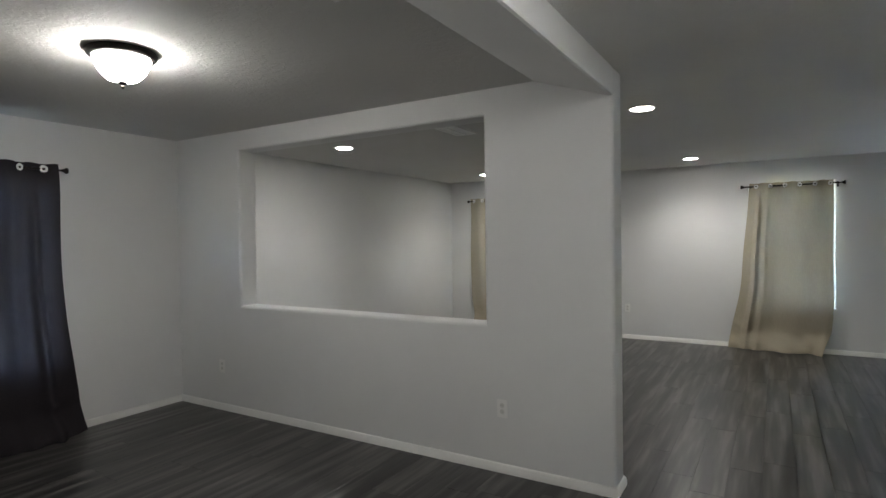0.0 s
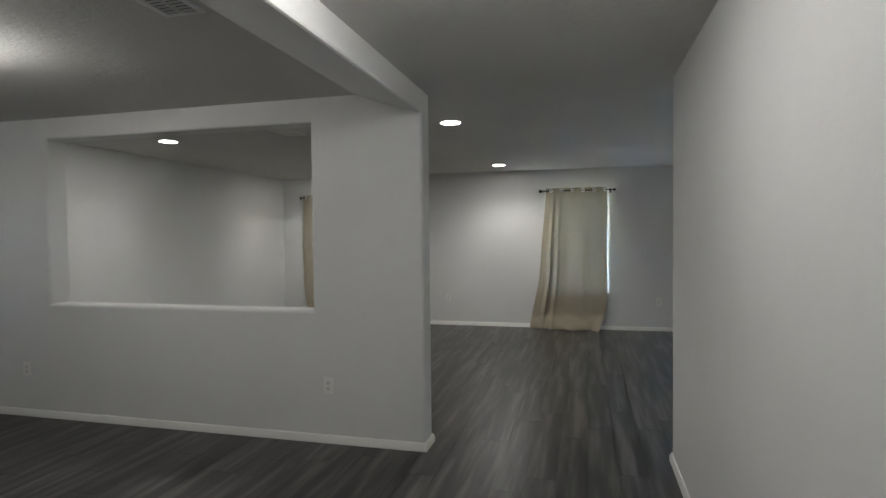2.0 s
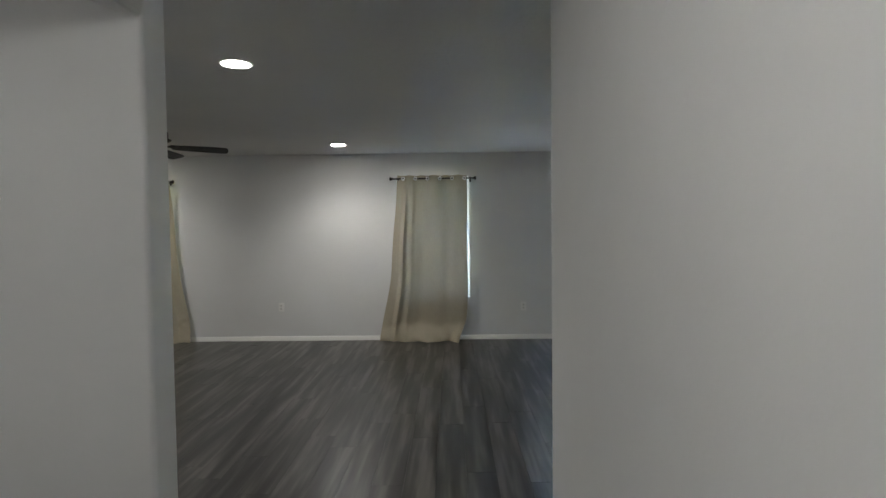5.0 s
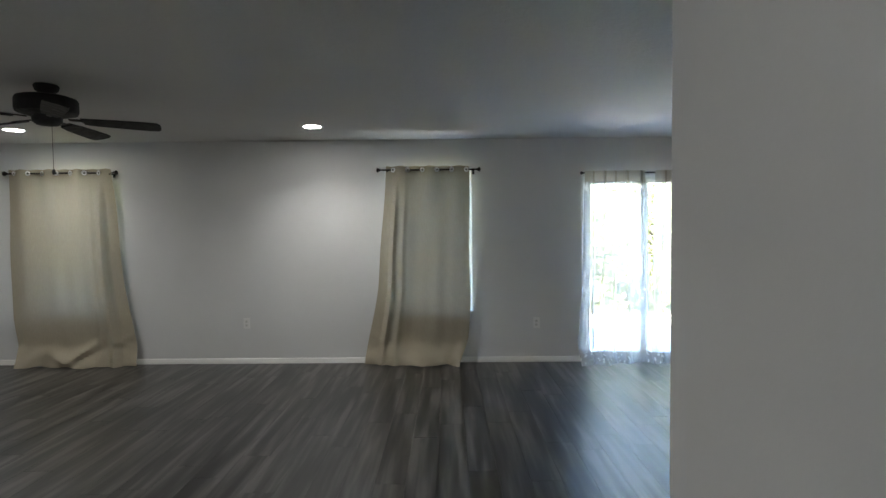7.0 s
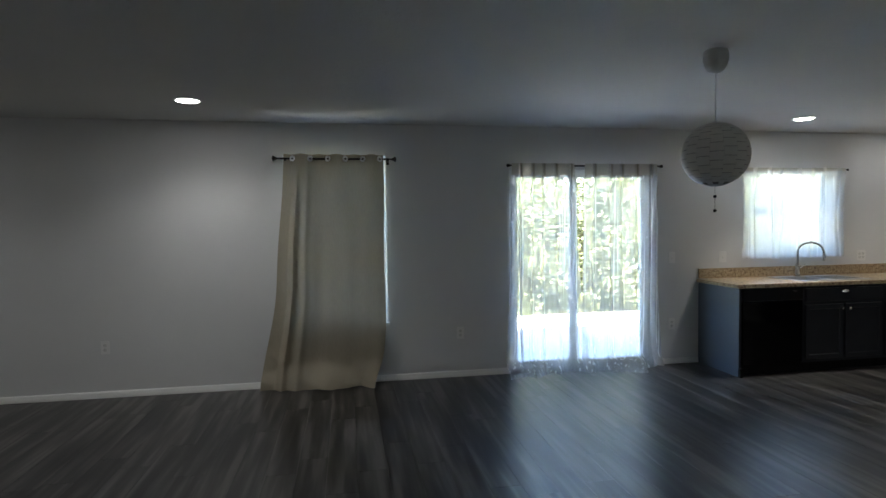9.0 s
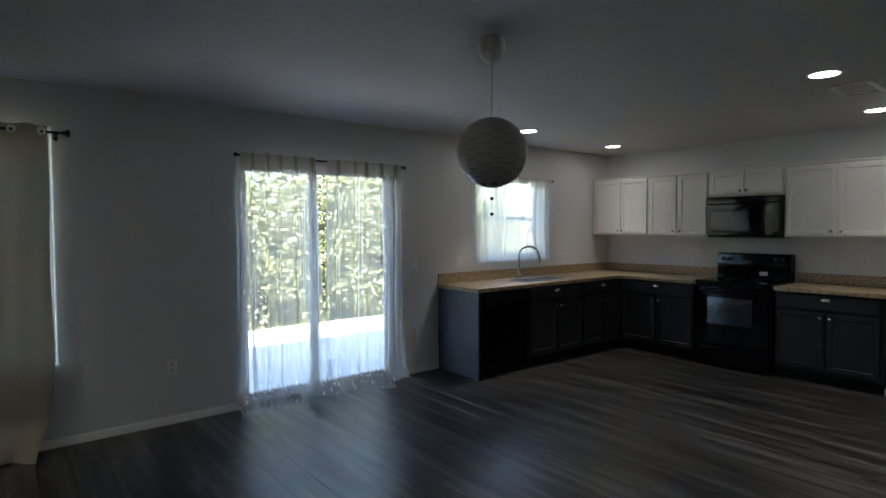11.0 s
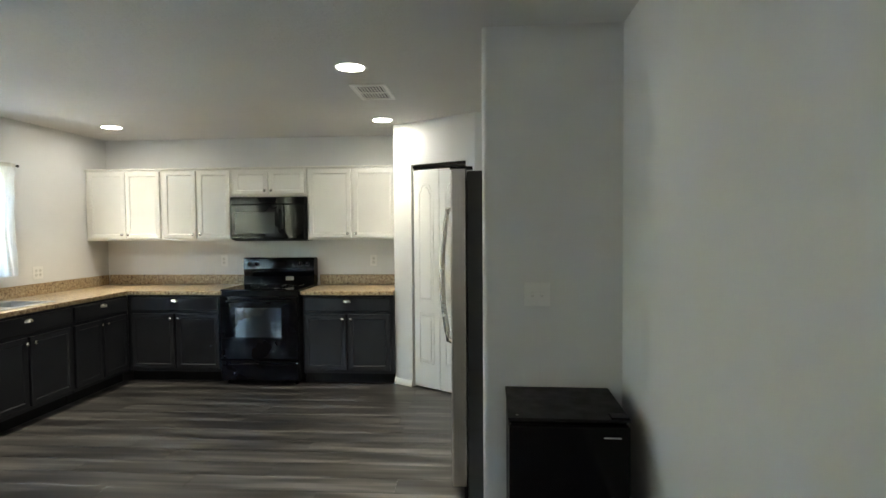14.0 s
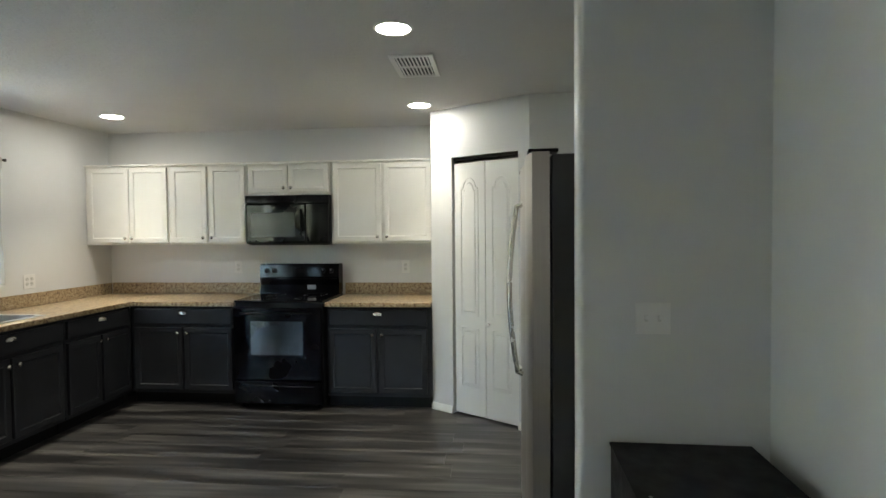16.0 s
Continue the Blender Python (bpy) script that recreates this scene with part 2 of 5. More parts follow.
# doubled header and pleats: same white cloth, colour darkened for weaker backlight
SHEER_HEM = cloth_mat("white_sheer_double_dimmed", (0.56, 0.53, 0.46), 0.16, clear=0.02)
PLEAT = cloth_mat("sheer_pleat_dimmed", (0.40, 0.37, 0.31), 0.10)
VINYL = plain("white_vinyl", (0.80, 0.81, 0.82), 0.35, var=0.02, bump_s=0.02)
GLASS = glass_mat("window_glass")
PLATE = plain("switch_plate_white", (0.80, 0.79, 0.77), 0.35, var=0.02, bump_s=0)
SOCKET = plain("outlet_face", (0.66, 0.65, 0.62), 0.4, var=0.02, bump_s=0)
SLOT = plain("slot_dark", (0.03, 0.03, 0.03), 0.6, bump_s=0)
LAMP_GLASS = glow_mat("lit_alabaster_glass", (1.0, 0.98, 0.945), 2.2)
HALL_GLASS = glow_mat("lit_hall_glass", (1.0, 0.985, 0.96), 2.2)
CAN_GLOW = glow_mat("lit_diffuser", (1.0, 0.97, 0.93), 3.0)
GLOBE = plain("globe_plastic", (0.62, 0.60, 0.56), 0.5, var=0.05, bump_s=0.05)
GLOBE_GAP = plain("globe_seam", (0.16, 0.155, 0.15), 0.6, bump_s=0)
# near-white metal: window light through the eyelets, put into the ring's colour
GROMMET = plain("backlit_white_grommet", (0.88, 0.87, 0.85), 0.3, 0.25, var=0.02, bump_s=0.0)
SILVER = plain("silver_plastic", (0.60, 0.60, 0.60), 0.5, 0.35, var=0.05, bump_s=0)
WHITE_PLASTIC = plain("white_plastic", (0.78, 0.77, 0.74), 0.4, var=0.03, bump_s=0)
CONCRETE = plain("patio_concrete", (0.58, 0.57, 0.55), 0.85, var=0.15, scale=1.5, fine=120, bump_s=0.4, bump_d=0.002)
GRASS = plain("lawn", (0.16, 0.155, 0.075), 0.9, var=0.35, scale=3.0, fine=70, bump_s=0.8, bump_d=0.03)
ROOFING = plain("unseen_roof_brown", (0.16, 0.14, 0.13), 0.9, var=0.2)
BARK = plain("bark", (0.11, 0.085, 0.06), 0.9, var=0.3, scale=9, bump_s=0.8, bump_d=0.02)
for mt, level in ((BLACK_GLOSS, 0.17), (MICRO_GLASS, 0.3), (BLACK_GLASS, 0.25), (BLACK_SATIN, 0.12), (DARK_CAB, 0.15), (OVEN_GLASS, 1.0)):
    mt.node_tree.nodes["Principled BSDF"].inputs["Specular IOR Level"].default_value = level
LEAF = leaf_mat("leaf_green", (0.05, 0.065, 0.025), (0.20, 0.20, 0.085))


# ---- mesh tools ----
def mesh_ob(name, bm, mat, smooth=False):
    me = bpy.data.meshes.new(name)
    bm.normal_update()
    bm.to_mesh(me)
    bm.free()
    for m in (mat if isinstance(mat, (list, tuple)) else [mat]):
        me.materials.append(m)
    if smooth:
        me.polygons.foreach_set("use_smooth", [True] * len(me.polygons))
        me.set_sharp_from_angle(angle=radians(38))
    return new(name, me)


def part(name, bm, mat, parent, label="", smooth=False):
    ob = mesh_ob(name, bm, mat, smooth)
    ob.parent = parent
    if label:
        ob["label"] = label
    return ob


def thing(name, m, label, category, group=""):
    ob = new(name)
    ob.empty_display_size = 0.1
    ob.matrix_world = m
    return tagged(ob, label, category, group)


def structure(name, bm, mat, label, category, smooth=False):
    return tagged(mesh_ob(name, bm, mat, smooth), label, category, "", "structure")


def box(bm, x0, x1, y0, y1, z0, z1, bev=0.0, seg=2):
    m = Matrix.Translation(((x0 + x1) / 2, (y0 + y1) / 2, (z0 + z1) / 2)) @ Matrix.Diagonal((x1 - x0, y1 - y0, z1 - z0, 1))
    r = bmesh.ops.create_cube(bm, size=1.0, matrix=m)
    if bev:
        es = list({e for v in r["verts"] for e in v.link_edges})
        bmesh.ops.bevel(bm, geom=es, offset=bev, segments=seg, profile=0.5, affect="EDGES")
    return bm


def boxes(*dims, bev=0.0):
    bm = bmesh.new()
    for d in dims:
        box(bm, *d, bev=bev)
    return bm


def lathe(profile, n=32, bm=None, at=(0, 0, 0), axis="z"):
    """A turned body from (radius, height) pairs."""
    bm = bm or bmesh.new()
    rings = []
    for r, h in profile:
        ring = []
        for i in range(n):
            a = 2 * math.pi * i / n
            p = (r * math.cos(a), r * math.sin(a), h)
            if axis == "y":
                p = (p[0], p[2], p[1])
            elif axis == "x":
                p = (p[2], p[0], p[1])
            ring.append(bm.verts.new(Vector(p) + Vector(at)))
        rings.append(ring)
    for a, b in zip(rings, rings[1:]):
        for i in range(n):
            bm.faces.new((a[i], a[(i + 1) % n], b[(i + 1) % n], b[i]))
    bm.faces.new(rings[0][::-1])
    bm.faces.new(rings[-1])
    bmesh.ops.recalc_face_normals(bm, faces=bm.faces)
    return bm


def tube(points, r, n=10, bm=None):
    """A round bar along a line of points."""
    bm = bm or bmesh.new()
    pts = [Vector(p) for p in points]
    rad = r if isinstance(r, (list, tuple)) else [r] * len(pts)
    rings = []
    for i, p in enumerate(pts):
        d = (pts[min(i + 1, len(pts) - 1)] - pts[max(i - 1, 0)]).normalized()
        up = Vector((0, 0, 1)) if abs(d.z) < 0.9 else Vector((1, 0, 0))
        s = d.cross(up).normalized()
        u = s.cross(d)
        rings.append([bm.verts.new(p + rad[i] * (math.cos(2 * math.pi * k / n) * s + math.sin(2 * math.pi * k / n) * u)) for k in range(n)])
    for a, b in zip(rings, rings[1:]):
        for k in range(n):
            bm.faces.new((a[k], a[(k + 1) % n], b[(k + 1) % n], b[k]))
    bm.faces.new(rings[0][::-1])
    bm.faces.new(rings[-1])
    bmesh.ops.recalc_face_normals(bm, faces=bm.faces)
    return bm


def slab_wall(axis, cuts, zs, holes, pos, thick, round_at=(), radius=0.018):
    """A wall of real thickness with openings. axis: the way it runs; holes: cells (i, j) left out;
    round_at: cut positions whose upright edges, and openings whose edges, are bull-nosed."""
    bm = bmesh.new()
    nv = {}

    def vert(i, j, side):
        key = (i, j, side)
        if key not in nv:
            d = pos + (thick if side else 0)
            nv[key] = bm.verts.new((cuts[i], d, zs[j]) if axis == "x" else (d, cuts[i], zs[j]))
        return nv[key]
    ni, nj = len(cuts) - 1, len(zs) - 1
    solid = {(i, j) for i in range(ni) for j in range(nj)} - set(holes)
    for i, j in solid:
        for s in (0, 1):
            bm.faces.new([vert(i, j, s), vert(i + 1, j, s), vert(i + 1, j + 1, s), vert(i, j + 1, s)])
        for di, dj, a, b in ((-1, 0, (i, j), (i, j + 1)), (1, 0, (i + 1, j), (i + 1, j + 1)), (0, -1, (i, j), (i + 1, j)), (0, 1, (i, j + 1), (i + 1, j + 1))):
            if (i + di, j + dj) not in solid:
                bm.faces.new([vert(*a, 0), vert(*b, 0), vert(*b, 1), vert(*a, 1)])
    bmesh.ops.recalc_face_normals(bm, faces=bm.faces)
    if round_at:
        zlo, zhi = zs[0], zs[-1]
        sel = []
        for e in bm.edges:
            if len(e.link_faces) != 2 or e.calc_face_angle(0) < 1.0:
                continue
            a, b = (v.co for v in e.verts)
            k = 0 if axis == "x" else 1
            upright = abs(a[k] - b[k]) < 1e-6 and abs(a.z - b.z) > 1e-6
            level = abs(a.z - b.z) < 1e-6 and zlo + 1e-4 < a.z < zhi - 1e-4
            along = abs(a[1 - k] - b[1 - k]) < 1e-6
            if along and (level or (upright and any(abs(a[k] - c) < 1e-5 for c in round_at))):
                sel.append(e)
        bmesh.ops.bevel(bm, geom=sel, offset=radius, segments=7, profile=0.5, affect="EDGES")
    return bm


def prism(poly, z0, z1):
    bm = bmesh.new()
    lo = [bm.verts.new((x, y, z0)) for x, y in poly]
    hi = [bm.verts.new((x, y, z1)) for x, y in poly]
    n = len(poly)
    bm.faces.new(lo[::-1])
    bm.faces.new(hi)
    for i in range(n):
        bm.faces.new((lo[i], lo[(i + 1) % n], hi[(i + 1) % n], hi[i]))
    bmesh.ops.recalc_face_normals(bm, faces=bm.faces)
    return bm


def round_uprights(bm, spots, radius=0.018):
    sel = []
    for e in bm.edges:
        a, b = (v.co for v in e.verts)
        if abs(a.z - b.z) > 0.5 and any(math.hypot(a.x - x, a.y - y) < 1e-3 for x, y in spots):
            sel.append(e)
    bmesh.ops.bevel(bm, geom=sel, offset=radius, segments=7, profile=0.5, affect="EDGES")
    return bm


def molding(points, side):
    """Baseboard along a line in plan; side +1: the room lies to the left of the line."""
    prof = [(0, 0), (0.015, 0), (0.015, 0.032), (0.012, 0.037), (0.0125, 0.043), (0.008, 0.051), (0.005, 0.057), (0, 0.058)]
    pts = [Vector((x, y, 0)) for x, y in points]
    bm = bmesh.new()
    rows = []
    for i, p in enumerate(pts):
        d0 = (pts[i] - pts[i - 1]).normalized() if i else None
        d1 = (pts[i + 1] - pts[i]).normalized() if i < len(pts) - 1 else None
        dirs = [d for d in (d0, d1) if d is not None]
        ns = [Vector((-d.y, d.x, 0)) * side for d in dirs]
        n = sum(ns, Vector()).normalized()
        k = 1 / max(0.3, n.dot(ns[0]))
        rows.append([bm.verts.new(p + n * k * o + Vector((0, 0, h))) for o, h in prof])
    for a, b in zip(rows, rows[1:]):
        for k in range(len(prof)):
            q = (k + 1) % len(prof)
            bm.faces.new((a[k], b[k], b[q], a[q]))
    bm.faces.new(rows[0])
    bm.faces.new(rows[-1][::-1])
    bmesh.ops.recalc_face_normals(bm, faces=bm.faces)
    return bm


# ---- structure ----
XL, XR, YB, YF = -4.66, 7.02, -2.4, 7.9      # inner faces of the outer walls
HALL, NOOK, FIN = 0.960, 3.165, 3.992
PONY0, PONY1 = 2.79, 2.975
W1 = (-4.08, -3.20)
W2 = (-0.16, 0.768)
SLIDE = (1.985, 3.52)
KW = (4.60, 5.66)

cuts = [XL - 0.15, W1[0], W1[1], W2[0], W2[1], SLIDE[0], SLIDE[1], KW[0], KW[1], XR + 0.15]
zs = [0.0, 0.56, 1.13, 2.03, 2.145, CEIL]
holes = [(1, 1), (1, 2), (1, 3), (3, 1), (3, 2), (3, 3), (5, 0), (5, 1), (5, 2), (7, 2)]
structure("wall_north", slab_wall("x", cuts, zs, holes, YF, 0.15, cuts[1:-1], 0.012), PAINT, "white painted drywall wall with windows and a patio door", "wall")
structure("wall_east", slab_wall("y", [YB, YF], [0, CEIL], [], XR, 0.15), PAINT, "white painted drywall kitchen wall behind the cabinets", "wall")
structure("wall_west", slab_wall("y", [YB, 0.35, 1.75, YF], [0, 0.56, 2.06, CEIL], [(1, 1)], XL - 0.15, 0.15), PAINT, "white painted drywall wall of living and dining room", "wall")
structure("wall_south", slab_wall("x", [XL - 0.15, XR + 0.15], [0, CEIL], [], YB - 0.15, 0.15), PAINT, "plain white painted wall closing the entrance hall", "wall")
structure("wall_pony", slab_wall("x", [XL, -3.80, -1.455, -0.635], [0, 0.938, 2.272, CEIL], [(1, 1)], PONY0, PONY1 - PONY0, [-3.80, -1.455, -0.635], 0.022),
          PAINT, "white drywall partition with a large pass-through opening", "wall")
block = prism([(HALL, YB), (FIN + 0.12, YB), (FIN + 0.12, 3.84), (FIN, 3.84), (FIN, NOOK), (1.3, NOOK), (1.3, 2.985), (HALL, 2.985)], 0, CEIL)
structure("wall_hall", round_uprights(block, [(HALL, 2.985), (FIN, 3.84), (FIN + 0.12, 3.84)], 0.025), PAINT, "white drywall hall wall with rounded corner and nook", "wall")
PAN_A, PAN_B = Vector((6.45, 4.67, 0)), Vector((5.95, 3.90, 0))
along = (PAN_B - PAN_A).normalized()
inward = Vector((along.y, -along.x, 0))
if inward.x < 0:
    inward = -inward


def pan(s, d, z=0.0):
    p = PAN_A + along * s + inward * d
    return (p.x, p.y, z)


D0, D1 = 0.215, 0.825
bm = prism([pan(0, 0)[:2], pan(D0, 0)[:2], pan(D0, 0.1)[:2], (6.62, 4.55), (XR, 4.55), (XR, 4.67)], 0, CEIL)
b2 = prism([pan(D1, 0)[:2], PAN_B[:2], (5.95, NOOK), (6.07, NOOK), (6.07, 3.87), pan(D1, 0.1)[:2]], 0, CEIL)
for src in (b2,):
    tmp = bpy.data.meshes.new("tmp")
    src.to_mesh(tmp)
    bm.from_mesh(tmp)
    bpy.data.meshes.remove(tmp)
    src.free()
tmp = bpy.data.meshes.new("tmp")
hd = prism([pan(D0, 0)[:2], pan(D1, 0)[:2], pan(D1, 0.1)[:2], pan(D0, 0.1)[:2]], 2.05, CEIL)
hd.to_mesh(tmp)
hd.free()
bm.from_mesh(tmp)
bpy.data.meshes.remove(tmp)
structure("wall_pantry", bm, PAINT, "white drywall corner pantry with a slanting door wall", "wall")
structure("wall_niche", boxes((FIN + 0.12, 5.95, NOOK - 0.12, NOOK, 0, CEIL)), PAINT, "white drywall wall behind the refrigerator", "wall")
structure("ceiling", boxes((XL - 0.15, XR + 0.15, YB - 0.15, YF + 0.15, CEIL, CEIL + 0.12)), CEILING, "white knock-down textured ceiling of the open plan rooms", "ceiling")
# beam: outer face plumb over the partition's end, underside rising to the dining ceiling
bm = bmesh.new()
sec = [(-0.635, CEIL), (-0.635, 2.304), (-0.640, 2.292), (-0.652, 2.288), (-1.105, CEIL - 0.002)]
a = [bm.verts.new((x, YB, z)) for x, z in sec]
b = [bm.verts.new((x, PONY0, z)) for x, z in sec]
for i in range(len(sec)):
    j = (i + 1) % len(sec)
    bm.faces.new((a[i], a[j], b[j], b[i]))
bm.faces.new(a)
bm.faces.new(b[::-1])
bmesh.ops.recalc_face_normals(bm, faces=bm.faces)
structure("beam", bm, PAINT, "white drywall header beam between hall and dining room", "beam")
# slab out of view, added to keep sun out and shade the near patio
structure("roof", boxes((XL - 0.8, XR + 0.8, YB - 0.8, YF + 0.72, CEIL + 0.14, CEIL + 0.34)), ROOFING, "unseen brown roof slab with an eave, added to block the sun", "roof")

for pts, side, lab in (
    ([(XL, PONY0), (-0.635, PONY0), (-0.635, PONY1), (XL, PONY1)], -1, "partition"),
    ([(XL, YB), (XL, PONY0)], -1, "dining wall"),
    ([(XL, PONY1), (XL, YF), (SLIDE[0] - 0.01, YF)], -1, "living room walls"),
    ([(SLIDE[1] + 0.01, YF), (4.045, YF)], -1, "wall by the patio door"),
    ([(HALL, YB), (HALL, 2.985), (1.3, 2.985), (1.3, NOOK), (FIN, NOOK), (FIN, 3.84), (FIN + 0.12, 3.84)], 1, "hall and nook walls"),
    ([(6.45, 4.67), pan(D0, 0)[:2]], -1, "pantry corner"),
    ([pan(D1, 0)[:2], PAN_B[:2]], -1, "pantry corner"),
):
    structure("baseboard", molding(pts, side), TRIM, "white moulded baseboard along the " + lab, "baseboard", True)

# windows: vinyl single-hung, set near the outer face
def hung_window(name, x0, x1, z0, z1, label):
    w = tagged(new(name), label, "window", "", "structure")
    y0, y1 = YF + 0.085, YF + 0.135
    zm = z0 + (z1 - z0) * 0.5
    f = 0.034
    part("window_frame", boxes((x0, x0 + f, y0, y1, z0, z1), (x1 - f, x1, y0, y1, z0, z1), (x0 + f, x1 - f, y0, y1, z1 - f, z1), (x0 + f, x1 - f, y0, y1, z0, z0 + f), bev=0.004), VINYL, w)
    part("meeting_rail", boxes((x0 + f, x1 - f, y0 + 0.005, y1 - 0.005, zm - 0.025, zm + 0.025), bev=0.004), VINYL, w)
    for a, b in ((z0 + f, zm - 0.025), (zm + 0.025, z1 - f)):
        p = part("pane", boxes((x0 + f - 0.004, x1 - f + 0.004, y0 + 0.022, y0 + 0.026, a - 0.004, b + 0.004)), GLASS, w)
        p.visible_shadow = False
    part("window_sill", boxes((x0 - 0.02, x1 + 0.02, YF - 0.02, y0 - 0.002, z0 - 0.02, z0 + 0.004), bev=0.004), TRIM, w)
    return w


hung_window("window_1", *W1, 0.56, 2.145, "white vinyl single-hung window behind a cream curtain")
hung_window("window_2", *W2, 0.56, 2.145, "white vinyl single-hung window behind a cream curtain")
hung_window("window_3", *KW, 1.13, 2.03, "white vinyl single-hung kitchen window above the sink")
# patio door: two glazed leaves, one behind the other
pd = tagged(new("door_1"), "white vinyl sliding glass patio door, closed", "door", "", "structure")
x0, x1, xm = SLIDE[0], SLIDE[1], 2.68
part("door_frame", boxes((x0, x0 + 0.04, YF + 0.03, YF + 0.14, 0, 2.03), (x1 - 0.04, x1, YF + 0.03, YF + 0.14, 0, 2.03), (x0 + 0.04, x1 - 0.04, YF + 0.03, YF + 0.14, 2.0, 2.03), (x0 + 0.04, x1 - 0.04, YF + 0.03, YF + 0.14, 0, 0.035), bev=0.004), VINYL, pd)
for a, b, y in ((x0 + 0.04, xm + 0.05, YF + 0.09), (xm - 0.05, x1 - 0.04, YF + 0.045)):
    leaf = part("leaf", boxes((a, a + 0.065, y, y + 0.035, 0.035, 2.0), (b - 0.065, b, y, y + 0.035, 0.035, 2.0), (a + 0.065, b - 0.065, y, y + 0.035, 1.95, 2.0), (a + 0.065, b - 0.065, y, y + 0.035, 0.035, 0.085), bev=0.004), VINYL, pd)
    p = part("pane", boxes((a + 0.06, b - 0.06, y + 0.014, y + 0.019, 0.080, 1.955)), GLASS, leaf)
    p.visible_shadow = False
# dining window behind the dark curtain
w = tagged(new("window_4"), "white vinyl window behind a dark curtain", "window", "", "structure")
part("window_frame", boxes((XL - 0.12, XL - 0.07, 0.35, 0.40, 0.56, 2.06), (XL - 0.12, XL - 0.07, 1.70, 1.75, 0.56, 2.06), (XL - 0.12, XL - 0.07, 0.40, 1.70, 2.01, 2.06), (XL - 0.12, XL - 0.07, 0.40, 1.70, 0.56, 0.61), bev=0.004), VINYL, w)
p = part("pane", boxes((XL - 0.1, XL - 0.095, 0.395, 1.705, 0.605, 2.015)), GLASS, w)
p.visible_shadow = False
# pantry: bifold door in a dark-gapped opening
pm = Matrix(((along.x, inward.x, 0, PAN_A.x), (along.y, inward.y, 0, PAN_A.y), (0, 0, 1, 0), (0, 0, 0, 1)))
pantry = tagged(new("door_2"), "white moulded bifold pantry door, nearly closed", "door", "", "structure")
pantry.matrix_world = pm
part("track", boxes((D0 + 0.004, D1 - 0.004, 0.02, 0.055, 2.022, 2.048)), BRONZE, pantry, "dark metal door track")


def door_leaf(w, h):
    bm = bmesh.new()
    box(bm, 0, w, 0, 0.032, 0, h, bev=0.003)
    return bm


def panel_ring(x0, x1, z0, z1, arch):
    """Raised moulding round a door panel; arch: rise of its top."""
    pts = [(x0, z0), (x1, z0), (x1, z1 - arch)]
    xm, hw = (x0 + x1) / 2, (x1 - x0) / 2
    if arch:
        for k in range(1, 24):
            u = 1 - 2 * k / 24
            q = abs(u) / 0.72
            pts.append((xm + hw * u, z1 - arch + (arch * math.sqrt(1 - q * q) if q < 1 else 0.0)))
    pts.append((x0, z1 - arch))
    pts.append((x0, z0))
    return pts


gap = 0.012
lw = (D1 - D0 - 2 * gap - 0.004) / 2
for k in range(2):
    xo = D0 + gap + k * (lw + 0.004)
    bm = door_leaf(lw, 1.985)
    bmesh.ops.translate(bm, verts=bm.verts, vec=(xo, 0.02, 0.015))
    leaf = part("leaf", bm, TRIM, pantry)
    a, b = xo + 0.065, xo + lw - 0.065
    for z0, z1, arch in ((0.80, 1.875, 0.075), (0.24, 0.70, 0.0)):
        ring = panel_ring(a, b, z0, z1, arch)
        part("molding", tube([(x, 0.0195, z) for x, z in ring], 0.0045, 6), TRIM, leaf, smooth=True)
        inner = panel_ring(a + 0.022, b - 0.022, z0 + 0.022, z1 - 0.024, arch * 0.8)[:-1]
        bm = bmesh.new()
        lo = [bm.verts.new((x, 0.0215, z)) for x, z in inner]
        cx, cz = (a + b) / 2, (z0 + z1) / 2
        hi = [bm.verts.new((cx + (x - cx) * 0.86, 0.0145, cz + (z - cz) * 0.97)) for x, z in inner]
        n = len(inner)
        for q in range(n):
            bm.faces.new((lo[q], lo[(q + 1) % n], hi[(q + 1) % n], hi[q]))
        bm.faces.new(hi)
        bmesh.ops.recalc_face_normals(bm, faces=bm.faces)
        part("raised_panel", bm, TRIM, leaf)
    if k:
        part("knob", lathe([(0.007, 0), (0.006, -0.018), (0.016, -0.026), (0.017, -0.034), (0.010, -0.040)], 16, at=(xo + 0.035, 0.02, 0.75), axis="y"), TRIM, leaf, "small white round knob", True)


# ---- ceiling fixtures ----
def can_light(x, y, power, tint, spread):
    c = thing("recessed_light", pose(x, y, CEIL), "lit recessed ceiling light with white trim ring", "ceiling light", "recessed ceiling lights")
    part("trim_ring", lathe([(0.080, -0.001), (0.081, -0.006), (0.090, -0.007), (0.096, -0.003), (0.097, -0.001)], 40), WHITE_PLASTIC, c, smooth=True)
    part("diffuser", lathe([(0.080, -0.0045), (0.06, -0.0055), (0.03, -0.0065), (0.001, -0.007)], 32), CAN_GLOW, c, "glowing white diffuser", True)
    lamp = new("can_lamp", bpy.data.lights.new("can_lamp", "AREA"))
    lamp.data.shape = "DISK"
    lamp.data.size = 0.12
    lamp.data.energy = power
    lamp.data.color = tint
    lamp.data.spread = radians(spread)
    lamp.location = (x, y, CEIL - 0.012)
    return c


for p, level in (((-0.705, 3.915), 0.75), ((-3.66, 3.99), 0.42), ((-3.58, 7.08), 0.65), ((-0.753, 7.07), 1.0)):
    can_light(*p, CAN_POWER * level, (1.0, 0.97, 0.93), 128)
